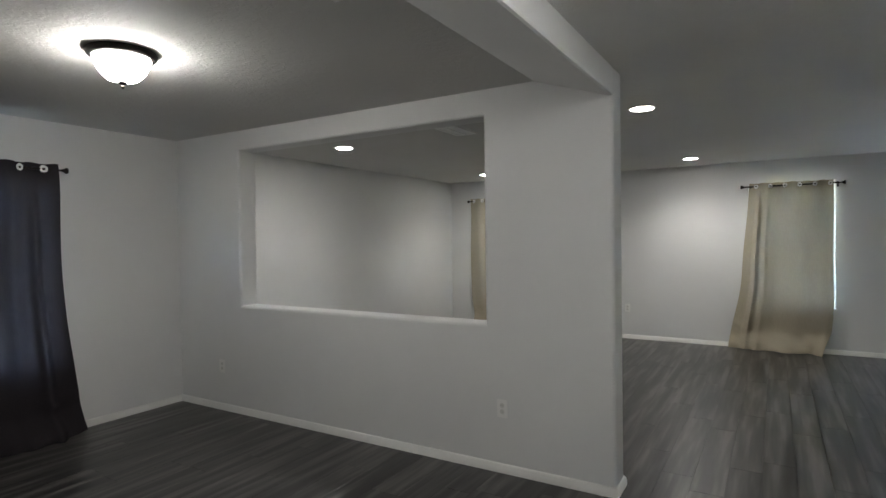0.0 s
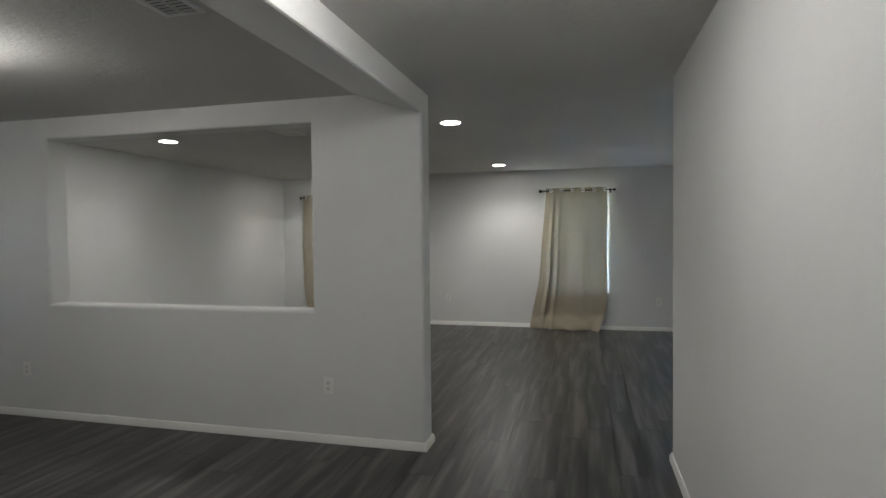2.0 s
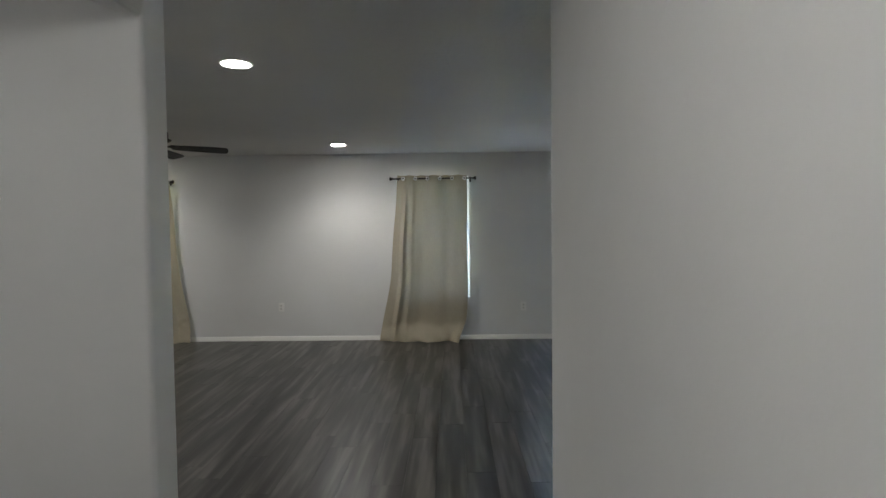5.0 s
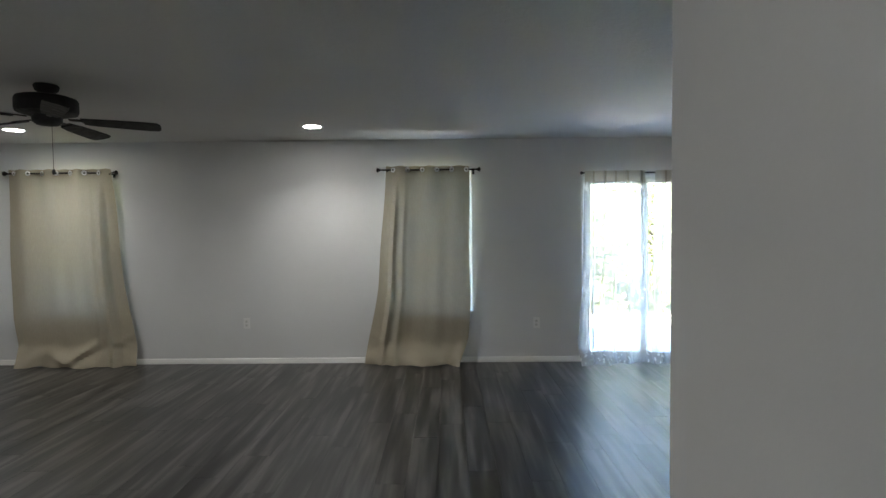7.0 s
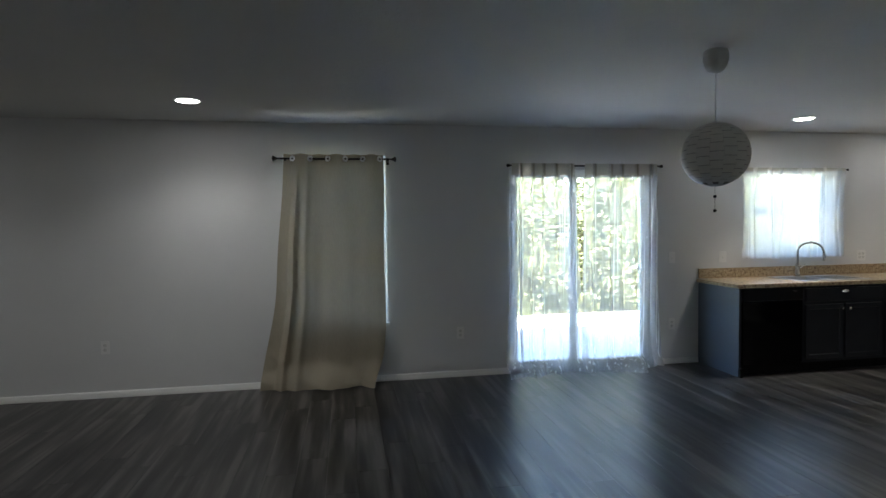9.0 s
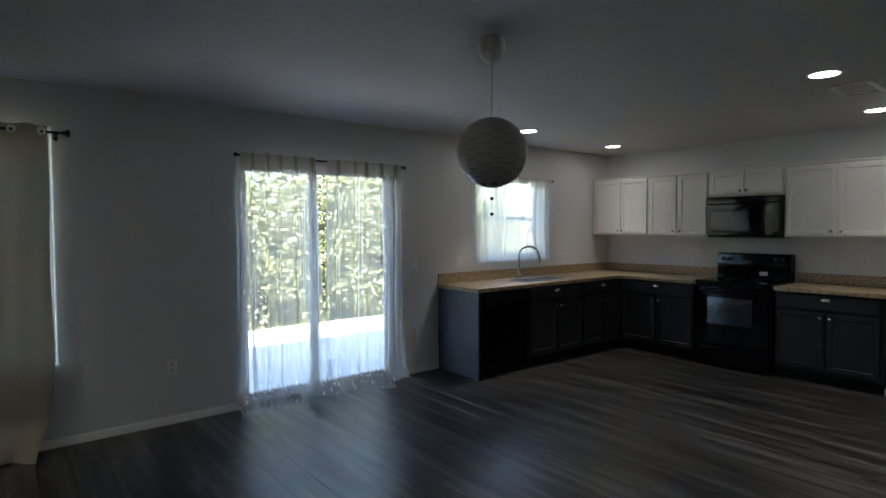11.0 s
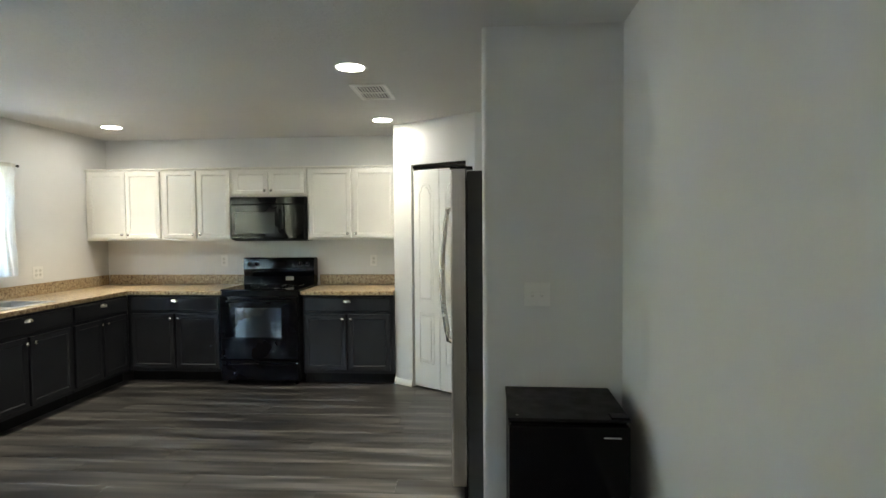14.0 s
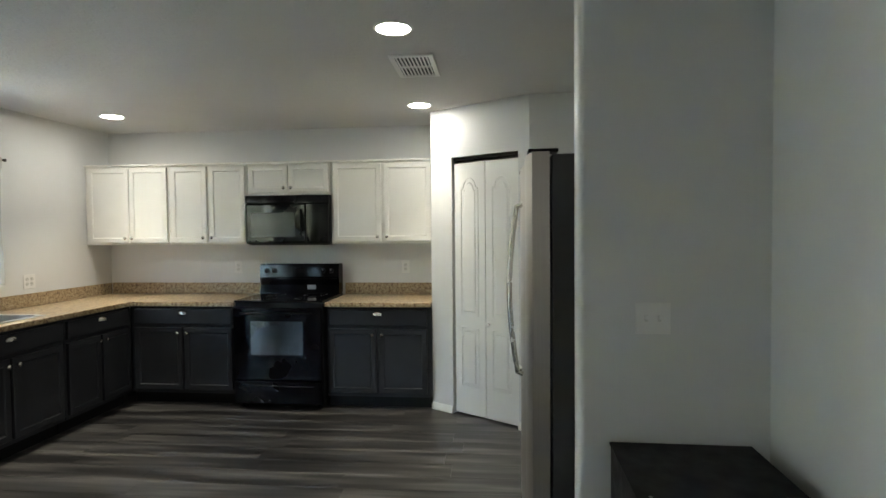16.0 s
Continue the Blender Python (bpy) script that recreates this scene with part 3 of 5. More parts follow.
for p in ((4.65, 7.20), (6.26, 7.30), (4.577, 4.625), (6.19, 4.725)):
    can_light(*p, CAN_POWER * (0.85 if p[0] < 5 else 0.40), (1.0, 0.94, 0.84), 72)


def flush_lamp(x, y, glass):
    f = thing("ceiling_lamp", pose(x, y, CEIL) @ Matrix.Diagonal((0.78, 0.78, 0.98, 1)), "flush bowl lamp with bronze pan and lit alabaster glass", "ceiling lamp", "flush ceiling lamps")
    part("pan", lathe([(0.150, -0.002), (0.198, -0.002), (0.204, -0.012), (0.196, -0.028), (0.180, -0.036), (0.165, -0.036)], 48), BRONZE, f, "dark bronze pan", True)
    part("glass_bowl", lathe([(0.166, -0.037), (0.160, -0.060), (0.134, -0.104), (0.092, -0.140), (0.060, -0.149), (0.022, -0.153), (0.001, -0.153)], 48), glass, f, "glowing white glass bowl", True)
    part("finial", lathe([(0.004, -0.150), (0.026, -0.155), (0.022, -0.164), (0.010, -0.170), (0.012, -0.178), (0.006, -0.186), (0.001, -0.190)], 20), BRONZE, f, "bronze finial", True)
    return f


flush_lamp(-2.62, 1.157, LAMP_GLASS)
flush_lamp(-0.10, 0.70, HALL_GLASS)


def ceiling_vent(x, y, w, d, rz, label):
    v = thing("ceiling_vent", pose(x, y, CEIL, 0, 0, rz), label, "vent")
    # no duct behind: a dark sheet gives the shade between the louvres
    part("backing", boxes((-w / 2 + 0.02, w / 2 - 0.02, -d / 2 + 0.02, d / 2 - 0.02, -0.004, -0.001)), SLOT, v, "dark sheet standing for the shade inside the duct")
    part("frame", boxes((-w / 2, w / 2, -d / 2, -d / 2 + 0.028, -0.012, -0.001), (-w / 2, w / 2, d / 2 - 0.028, d / 2, -0.012, -0.001), (-w / 2, -w / 2 + 0.028, -d / 2 + 0.028, d / 2 - 0.028, -0.012, -0.001), (w / 2 - 0.028, w / 2, -d / 2 + 0.028, d / 2 - 0.028, -0.012, -0.001), (-w / 2 + 0.028, w / 2 - 0.028, -0.005, 0.005, -0.014, -0.004), bev=0.002), WHITE_PLASTIC, v)
    n = 9
    bm = boxes((-0.0045, 0.0045, -d / 2 + 0.028, d / 2 - 0.028, -0.001, 0.001))
    bmesh.ops.rotate(bm, verts=bm.verts, cent=(0, 0, 0), matrix=Matrix.Rotation(radians(42), 3, "Y"))
    first = part("slat", bm, WHITE_PLASTIC, v)
    for k in range(n):
        o = first if k == 0 else new("slat", first.data)
        o.parent = v
        o.location = (-w / 2 + 0.028 + (k + 0.5) * (w - 0.056) / n, 0, -0.008)
    return v


ceiling_vent(5.18, 4.605, 0.25, 0.42, 90, "white louvred air supply vent in the kitchen ceiling")
ceiling_vent(-1.235, 1.13, 0.30, 0.20, 90, "white louvred air vent in the dining ceiling")
ceiling_vent(-2.25, 3.85, 0.40, 0.20, 90, "white louvred air vent in the living room ceiling")


def ceiling_fan(x, y):
    f = thing("ceiling_fan", pose(x, y, CEIL), "dark espresso five-blade ceiling fan at rest", "ceiling fan")
    part("canopy", lathe([(0.068, -0.001), (0.075, -0.012), (0.066, -0.040), (0.045, -0.055), (0.045, -0.075)], 32), FAN_DARK, f, smooth=True)
    part("motor", lathe([(0.05, -0.072), (0.135, -0.078), (0.172, -0.090), (0.180, -0.106), (0.180, -0.172), (0.172, -0.188), (0.130, -0.200), (0.085, -0.206)], 40), FAN_DARK, f, smooth=True)
    part("switch_housing", lathe([(0.080, -0.204), (0.088, -0.216), (0.084, -0.246), (0.062, -0.264), (0.020, -0.270), (0.002, -0.271)], 32), FAN_DARK, f, smooth=True)
    bm = bmesh.new()
    outline = [(0.205, -0.042), (0.30, -0.056), (0.46, -0.064), (0.60, -0.068), (0.655, -0.062), (0.672, -0.040), (0.675, 0.0)]
    outline += [(px, -py) for px, py in outline[-2::-1]]
    lo = [bm.verts.new((px, py, -0.004)) for px, py in outline]
    hi = [bm.verts.new((px, py, 0.004)) for px, py in outline]
    n = len(outline)
    bm.faces.new(lo[::-1])
    bm.faces.new(hi)
    for i in range(n):
        bm.faces.new((lo[i], lo[(i + 1) % n], hi[(i + 1) % n], hi[i]))
    bmesh.ops.recalc_face_normals(bm, faces=bm.faces)
    blade = part("blade", bm, FAN_DARK, f)
    irons = boxes((0.12, 0.20, -0.014, 0.014, 0.002, 0.010), (0.19, 0.27, -0.036, 0.036, 0.005, 0.010), bev=0.002)
    iron = part("blade_iron", irons, BRONZE, blade, "bronze blade bracket")
    for k in range(5):
        b, i2 = (blade, iron) if k == 0 else (new("blade", blade.data), new("blade_iron", iron.data))
        b.parent = f
        b.matrix_local = pose(0, 0, -0.226, 0, 0, 21.5 + 72 * k) @ pose(0, 0, 0, -13, 1.5, 0)
        i2.parent = b
    part("pull_chain", tube([(0.05, -0.03, -0.26), (0.052, -0.03, -0.56)], 0.0016, 6), BRONZE, f, "thin pull chain")
    part("chain_knob", lathe([(0.002, -0.555), (0.009, -0.565), (0.010, -0.585), (0.003, -0.595)], 12, at=(0.052, -0.03, 0)), FAN_DARK, f)
    return f


ceiling_fan(-2.13, 5.51)


def globe_pendant(x, y, zc, r):
    p = thing("pendant_lamp", pose(x, y, CEIL), "unlit white globe pendant of interlocking plastic plates", "pendant lamp")
    part("canopy", lathe([(0.060, -0.001), (0.066, -0.020), (0.066, -0.055), (0.058, -0.090), (0.040, -0.118), (0.015, -0.130), (0.004, -0.131)], 32), WHITE_PLASTIC, p, "white plastic ceiling cup", True)
    zc = zc - CEIL
    part("rod", tube([(0, 0, -0.125), (0, 0, zc + r - 0.01)], 0.003, 10), WHITE_PLASTIC, p)
    core = bmesh.new()
    bmesh.ops.create_uvsphere(core, u_segments=48, v_segments=24, radius=r - 0.006)
    bmesh.ops.translate(core, verts=core.verts, vec=(0, 0, zc))
    part("inner_globe", core, GLOBE_GAP, p, "dark seams between the plates", True)
    # outer plates: stepped gores, each a curved plate of its own
    rows_n, cols_n = 9, 16
    polar0, polar1 = radians(20), radians(160)
    for c in range(cols_n):
        for rr in range(rows_n):
            shift = 0.5 if c % 2 else 0.0
            t0 = polar0 + (polar1 - polar0) * max(0, rr + shift - 0.5) / rows_n
            t1 = polar0 + (polar1 - polar0) * min(rows_n, rr + shift + 0.5) / rows_n
            if t1 - t0 < 0.05:
                continue
            g = 0.0013 / r
            bm = bmesh.new()
            seamed = rr % 2 == 0
            a0 = 2 * math.pi * c / cols_n + (0.3 * g if seamed else 0.0002)
            a1 = 2 * math.pi * (c + 1) / cols_n - (0.3 * g if not seamed else 0.0002)
            grid = []
            nu, nvv = 4, 4
            for i in range(nu + 1):
                row = []
                for j in range(nvv + 1):
                    ph = a0 + (a1 - a0) * i / nu
                    th = t0 + g + (t1 - t0 - 2 * g) * j / nvv
                    row.append(bm.verts.new((r * math.sin(th) * math.cos(ph), r * math.sin(th) * math.sin(ph), zc + r * math.cos(th))))
                grid.append(row)
            for i in range(nu):
                for j in range(nvv):
                    bm.faces.new((grid[i][j], grid[i + 1][j], grid[i + 1][j + 1], grid[i][j + 1]))
            bmesh.ops.recalc_face_normals(bm, faces=bm.faces)
            part("plate", bm, GLOBE if t0 < radians(128) else SILVER, p, smooth=True)
    for s in (0, 1):
        cap = lathe([(0.001, 1.0 * r), (r * math.sin(radians(9)), r * math.cos(radians(9))), (r * math.sin(radians(19.3)), r * math.cos(radians(19.3)))], 32)
        bmesh.ops.transform(cap, verts=cap.verts, matrix=Matrix.Translation((0, 0, zc)) @ (Matrix.Rotation(math.pi, 4, "X") if s else Matrix.Identity(4)))
        part("cap", cap, SILVER if s else GLOBE, p, smooth=True)
    part("pull_cord", tube([(0, 0, zc - r), (0, 0, zc - r - 0.135)], 0.001, 6), BRONZE, p)
    for dz in (0.055, 0.135):
        part("bead", lathe([(0.001, 0.010), (0.008, 0.006), (0.010, 0.0), (0.008, -0.006), (0.001, -0.010)], 14, at=(0, 0, zc - r - dz)), BLACK_SATIN, p, "small dark pull bead", True)
    return p


globe_pendant(2.457, 5.455, 1.858, 0.180)

h = thing("ceiling_hook", pose(3.475, 3.505, CEIL), "small dark metal swag hook in the ceiling", "hook")
part("base", lathe([(0.016, -0.001), (0.016, -0.004), (0.006, -0.010), (0.004, -0.02)], 16), BRONZE, h, smooth=True)
part("hook", tube([(0, 0, -0.015), (0, 0, -0.035)] + [(0.018 - 0.018 * math.cos(a), 0, -0.035 - 0.02 * math.sin(a)) for a in [math.pi * k / 10 for k in range(1, 11)]] + [(0.036, 0, -0.028)], 0.0028, 8), BRONZE, h, smooth=True)


# ---- curtains ----
def smooth01(a, b, x):
    t = min(1, max(0, (x - a) / (b - a)))
    return t * t * (3 - 2 * t)


def cloth(x0t, x1t, x0b, x1b, zt, zb, nu, nv, depth, ease=(0, 0), fine_top=1.0):
    """A hanging sheet; depth(u, v): how far it stands into the room (towards -y)."""
    bm = bmesh.new()
    g = []
    for j in range(nv + 1):
        v = (j / nv) ** fine_top
        e = 0.66 * v + 0.34 * smooth01(0.55, 1.0, v)
        late = smooth01(0.72, 1.0, v)
        e0 = late if ease[0] else e
        e1 = late if ease[1] else e
        row = []
        for i in range(nu + 1):
            u = i / nu
            x = x0t * (1 - u) + x1t * u + (x0b - x0t) * e0 * (1 - u) ** 2.4 + (x1b - x1t) * e1 * u ** 2.4
            y, dx = depth(u, v)
            row.append(bm.verts.new((x + dx, -y, zt + (zb - zt) * v)))
        g.append(row)
    for j in range(nv):
        for i in range(nu):
            bm.faces.new((g[j][i], g[j + 1][i], g[j + 1][i + 1], g[j][i + 1]))
    return bm


def curtain_rod(m, length, label, finial=0.022):
    r = thing("curtain_rod", m, label, "curtain rod")
    part("rod", tube([(0, -0.075, 0), (length, -0.075, 0)], 0.0085, 12), BRONZE, r)
    for x, s in ((0, -1), (length, 1)):
        part("finial", lathe([(0.006, 0), (finial * 0.55, s * 0.006), (finial * 0.5, s * 0.014), (finial, s * 0.030), (finial * 0.95, s * 0.040), (0.003, s * 0.048)], 16, at=(x, -0.075, 0), axis="x"), BRONZE, r, smooth=True)
    for x in (0.07, length - 0.03):
        part("bracket", boxes((x - 0.006, x + 0.006, -0.080, 0, -0.022, -0.010), (x - 0.012, x + 0.012, -0.006, 0, -0.045, 0.02), (x - 0.006, x + 0.006, -0.088, -0.066, -0.022, -0.008), bev=0.001), BRONZE, r)
    return r


def eyelet_curtain(m, x0t, x1t, x0b, x1b, top, rod_z, mat, seed, label, flip, eyelets, pitch, slumps=()):
    """Grommet curtain that hangs to the floor, gathered at one side."""
    c = thing("curtain", m, label, "curtain")
    rn = random.Random(seed)
    ph = [rn.uniform(0, 6.28) for _ in range(8)]

    def depth(u, v):
        w = 1 - u if flip else u
        hang = 1 - smooth01(0.05, 0.45, v)
        d = 0.075 - 0.017 * math.cos(math.pi * u * (x1t - x0t) / pitch) * (0.35 + 0.65 * hang if v < 0.05 else 0.9 * hang + 0.1)
        # the gathered side: the edge lies back by the wall, a fold stands out before it
        lean = smooth01(0.0, 0.25, v)
        back = 1 - smooth01(0.085, 0.115, w)
        fold = math.exp(-((w - 0.135) / 0.022) ** 2) + 0.55 * math.exp(-((w - 0.235) / 0.028) ** 2)
        d += lean * (-0.034 * back + 0.042 * fold)
        slow = 0.010 * math.sin(8 * w + ph[0]) + 0.007 * math.sin(17 * w + ph[1] + v) + 0.003 * math.sin(37 * w + ph[2] + 2 * v)
        d += slow * smooth01(0.05, 0.4, v)
        foot = smooth01(0.885, 1.0, v)
        d += foot * (0.095 + 0.040 * math.sin(9 * w + ph[3]) + 0.014 * math.sin(23 * w + ph[4]))
        # slumped folds above the hem
        d += 0.022 * math.exp(-((w - 0.07) / 0.05) ** 2 - ((v - 0.845 - 0.3 * w) / 0.016) ** 2)
        d += 0.020 * math.exp(-((w - 0.10) / 0.06) ** 2 - ((v - 0.905 + 0.2 * w) / 0.014) ** 2)
        for cw, cv, slope, tall in slumps:
            run = v - cv - slope * (w - cw)
            d += tall * math.exp(-((w - cw) / 0.11) ** 2) * (math.exp(-(run / 0.022) ** 2) - 0.6 * math.exp(-((run - 0.035) / 0.018) ** 2))
        crease = (0.005 * math.sin(46 * v + 9 * w + ph[5]) + 0.004 * math.sin(71 * v - 21 * w + ph[2])) * smooth01(0.80, 0.95, v)
        tuck = 0.09 * smooth01(0.86, 1.02, v) * smooth01(0.55, 1.0, w) if not flip else 0.0
        return max(0.022, d + crease + tuck * 0.5), 0.005 * math.sin(11 * v + ph[6]) - tuck
    bm = cloth(x0t, x1t, x0b, x1b, top, 0.004, 170, 110, depth, (1, 0) if flip else (0, 1), 1.35)
    spots = [x0t + pitch * (k + 0.5) for k in range(eyelets)]
    hole = [f for f in bm.faces if any(math.hypot(f.calc_center_median().x - sx, f.calc_center_median().z - rod_z) < 0.0155 for sx in spots)]
    bmesh.ops.delete(bm, geom=hole, context="FACES")
    for vert in bm.verts:
        if vert.co.z < 0.05:
            vert.co.z = max(0.003, vert.co.z + 0.010 * math.sin(vert.co.x * 19 + ph[7]))
        elif vert.co.z > top - 0.002:
            vert.co.z += 0.005 * math.cos(2 * math.pi * (vert.co.x - x0t) / pitch)
    for f in bm.faces:
        f.material_index = 1 if f.calc_center_median().z > top - 0.092 else 0
    part("cloth", bm, mat, c, smooth=True)
    for k in range(eyelets):
        x = x0t + pitch * (k + 0.5)
        u = (x - x0t) / (x1t - x0t)
        bm = bmesh.new()
        n, q = 24, 8
        rings = []
        for i in range(n):
            a = 2 * math.pi * i / n
            ring = []
            for j in range(q):
                b = 2 * math.pi * j / q
                rad = 0.0185 + 0.0085 * math.cos(b)
                ring.append(bm.verts.new((rad * math.cos(a), 0.005 * math.sin(b), rad * math.sin(a))))
            rings.append(ring)
        for i in range(n):
            for j in range(q):
                bm.faces.new((rings[i][j], rings[(i + 1) % n][j], rings[(i + 1) % n][(j + 1) % q], rings[i][(j + 1) % q]))
        bmesh.ops.recalc_face_normals(bm, faces=bm.faces)
        tilt = 20 if k % 2 else -20
        y = -depth(u, 0.018)[0]
        bmesh.ops.transform(bm, verts=bm.verts, matrix=pose(x, y - 0.011, rod_z, 0, 0, tilt))
        part("grommet", bm, GROMMET, c, "metal grommet, whitened to look backlit", True)
    return c


wall_n = pose(0, YF, 0)
curtain_rod(pose(-0.205, YF, 2.105), 1.03, "dark bronze curtain rod with trumpet finials", 0.026)
eyelet_curtain(wall_n, -0.150, 0.745, -0.395, 0.715, 2.145, 2.105, (LINEN, LINEN_HEAD), 3, "cream linen grommet curtain hanging to the floor", False, 6, 0.1575)
curtain_rod(pose(-4.25, YF, 2.105), 1.15, "dark bronze curtain rod with trumpet finials", 0.026)
eyelet_curtain(wall_n, -4.25, -3.12, -4.17, -2.87, 2.145, 2.105, (LINEN, LINEN_HEAD), 8, "cream linen grommet curtain with a creased hem", True, 7, 0.1535, [(0.36, 0.925, 0.35, 0.045), (0.55, 0.955, -0.2, 0.025)])
wall_w = pose(XL, 0, 0, 0, 0, 90)
curtain_rod(pose(XL, 0.28, 2.06, 0, 0, 90), 1.49, "dark bronze curtain rod in the dining room", 0.024)
eyelet_curtain(wall_w, 0.33, 1.74, 0.30, 1.90, 2.10, 2.06, (DARK_CLOTH, DARK_CLOTH), 5, "charcoal grommet curtain hanging to the floor", True, 9, 0.1545)


def sheer_panel(m, x0t, x1t, x0b, x1b, top, bot, seed, label, pleats, pool, fabric, corner=0.02):
    c = thing("sheer_curtain", m, label, "sheer curtain")
    rn = random.Random(seed)
    ph = [rn.uniform(0, 6.28) for _ in range(8)]

    def depth(u, v):
        # each pleat of the header runs on below it as a narrow fold
        d = 0.080 + 0.016 * (1 - smooth01(0.05, 0.12, v))
        for k in range(pleats):
            c0 = (k + 0.62 + 0.16 * math.sin(3 * k + ph[k % 5])) / pleats
            drift = 0.035 * math.sin(2.2 * v + ph[(k + 2) % 6]) * v
            wide = 0.011 + 0.007 * v
            q = (u - c0 - drift) / wide
            if abs(q) < 3:
                d += (0.030 - 0.012 * smooth01(0.1, 0.6, v)) * math.exp(-q * q)
        d += (0.010 * math.sin(2 * math.pi * (pleats * 0.5) * u + ph[0] + 0.8 * v) + 0.004 * math.sin(41 * u + ph[1] - v)) * smooth01(0.05, 0.4, v)
        foot = smooth01(0.925, 1.0, v) * pool
        d += foot * (0.10 + 0.055 * math.sin(7 * u + ph[2]) + 0.028 * math.sin(19 * u + ph[3]) + 0.10 * math.exp(-((u - corner) / 0.10) ** 2))
        d += 0.02 * pool * smooth01(0.80, 0.95, v) * math.sin(26 * u + 14 * v + ph[5])
        return max(0.03, d), 0.008 * math.sin(9 * v + ph[4] + 5 * u) * v
    bm = cloth(x0t, x1t, x0b, x1b, top, bot, 230, 90, depth)
    for vert in bm.verts:
        if pool and vert.co.z < 0.05:
            vert.co.z = max(0.004, vert.co.z + 0.012 * math.sin(vert.co.x * 23 + ph[5]))
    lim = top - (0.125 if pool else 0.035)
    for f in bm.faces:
        # header band takes the darker copy, shade held in its colour
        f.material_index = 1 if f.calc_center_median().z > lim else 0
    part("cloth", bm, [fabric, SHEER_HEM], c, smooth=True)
    for k in range(pleats if pool else 0):
        u = (k + 0.62 + 0.16 * math.sin(3 * k + ph[k % 5])) / pleats
        y = -depth(u, 0.02)[0]
        x = x0t + (x1t - x0t) * u
        part("pleat", boxes((x - 0.009, x + 0.009, y - 0.012, y + 0.004, top - 0.140, top - 0.006), bev=0.004), PLEAT, c, "folded pleat of doubled cloth, colour darkened for shade")
    return c


curtain_rod(pose(1.985, YF, 2.055), 1.555, "thin dark curtain rod over the patio door", 0.018)
sheer_panel(wall_n, 1.985, 2.625, 1.92, 2.80, 2.075, 0.01, 11, "white embroidered sheer curtain pooling on the floor", 5, 1, SHEER)
sheer_panel(wall_n, 2.735, 3.515, 2.70, 3.57, 2.075, 0.01, 12, "white embroidered sheer curtain over the patio door", 5, 1, SHEER, 0.62)
curtain_rod(pose(4.50, YF, 2.03), 1.25, "thin dark curtain rod over the kitchen window", 0.012)
sheer_panel(wall_n, 4.50, 5.74, 4.50, 5.75, 2.045, 1.09, 13, "white embroidered sheer curtain at the kitchen window", 7, 0, SHEER_DENSE)


# ---- outlets and switches ----
def outlet(m, switch=False, label="white duplex wall outlet", w=0.072, gang=1):
    o = thing("wall_switch" if switch else "wall_outlet", m, label, "switch" if switch else "outlet")
    part("plate", boxes((-w / 2, w / 2, -0.006, -0.0005, -0.058, 0.058), bev=0.003), PLATE, o)
    for g in range(gang):
        cx = (g - (gang - 1) / 2) * 0.046
        if switch:
            part("toggle", boxes((cx - 0.005, cx + 0.005, -0.016, -0.005, -0.004, 0.012), bev=0.002), PLATE, o)
            part("slot", boxes((cx - 0.0065, cx + 0.0065, -0.0066, -0.0058, -0.012, 0.012)), SOCKET, o)
        else:
            for dz in (0.020, -0.020):
                part("socket", lathe([(0.001, -0.0085), (0.014, -0.0085), (0.016, -0.0065), (0.016, -0.005)], 18, at=(cx, 0, dz), axis="y"), SOCKET, o)
                part("slot", boxes((cx - 0.007, cx - 0.0045, -0.0095, -0.0083, dz - 0.004, dz + 0.006), (cx + 0.0045, cx + 0.007, -0.0095, -0.0083, dz - 0.003, dz + 0.005)), GREY_PRINT, o)
    return o


outlet(pose(-1.712, YF, 0.445))
outlet(pose(1.477, YF, 0.43))
outlet(pose(3.74, YF, 0.42))
outlet(pose(3.74, YF, 1.115), True, "white light switch by the patio door")
outlet(pose(4.33, YF, 1.11), True, "white double light switch above the counter", 0.09, 1)
outlet(pose(6.05, YF, 1.09), False, "white outlet plate beside the kitchen window", 0.115, 2)
outlet(pose(-1.342, PONY0, 0.41))
outlet(pose(-4.07, PONY0, 0.39))
outlet(pose(XR, 6.60, 1.14, 0, 0, -90))
outlet(pose(XR, 4.98, 1.14, 0, 0, -90))
outlet(pose(FIN, 3.575, 1.142, 0, 0, -90), True, "white double switch plate in the nook", 0.125, 2)


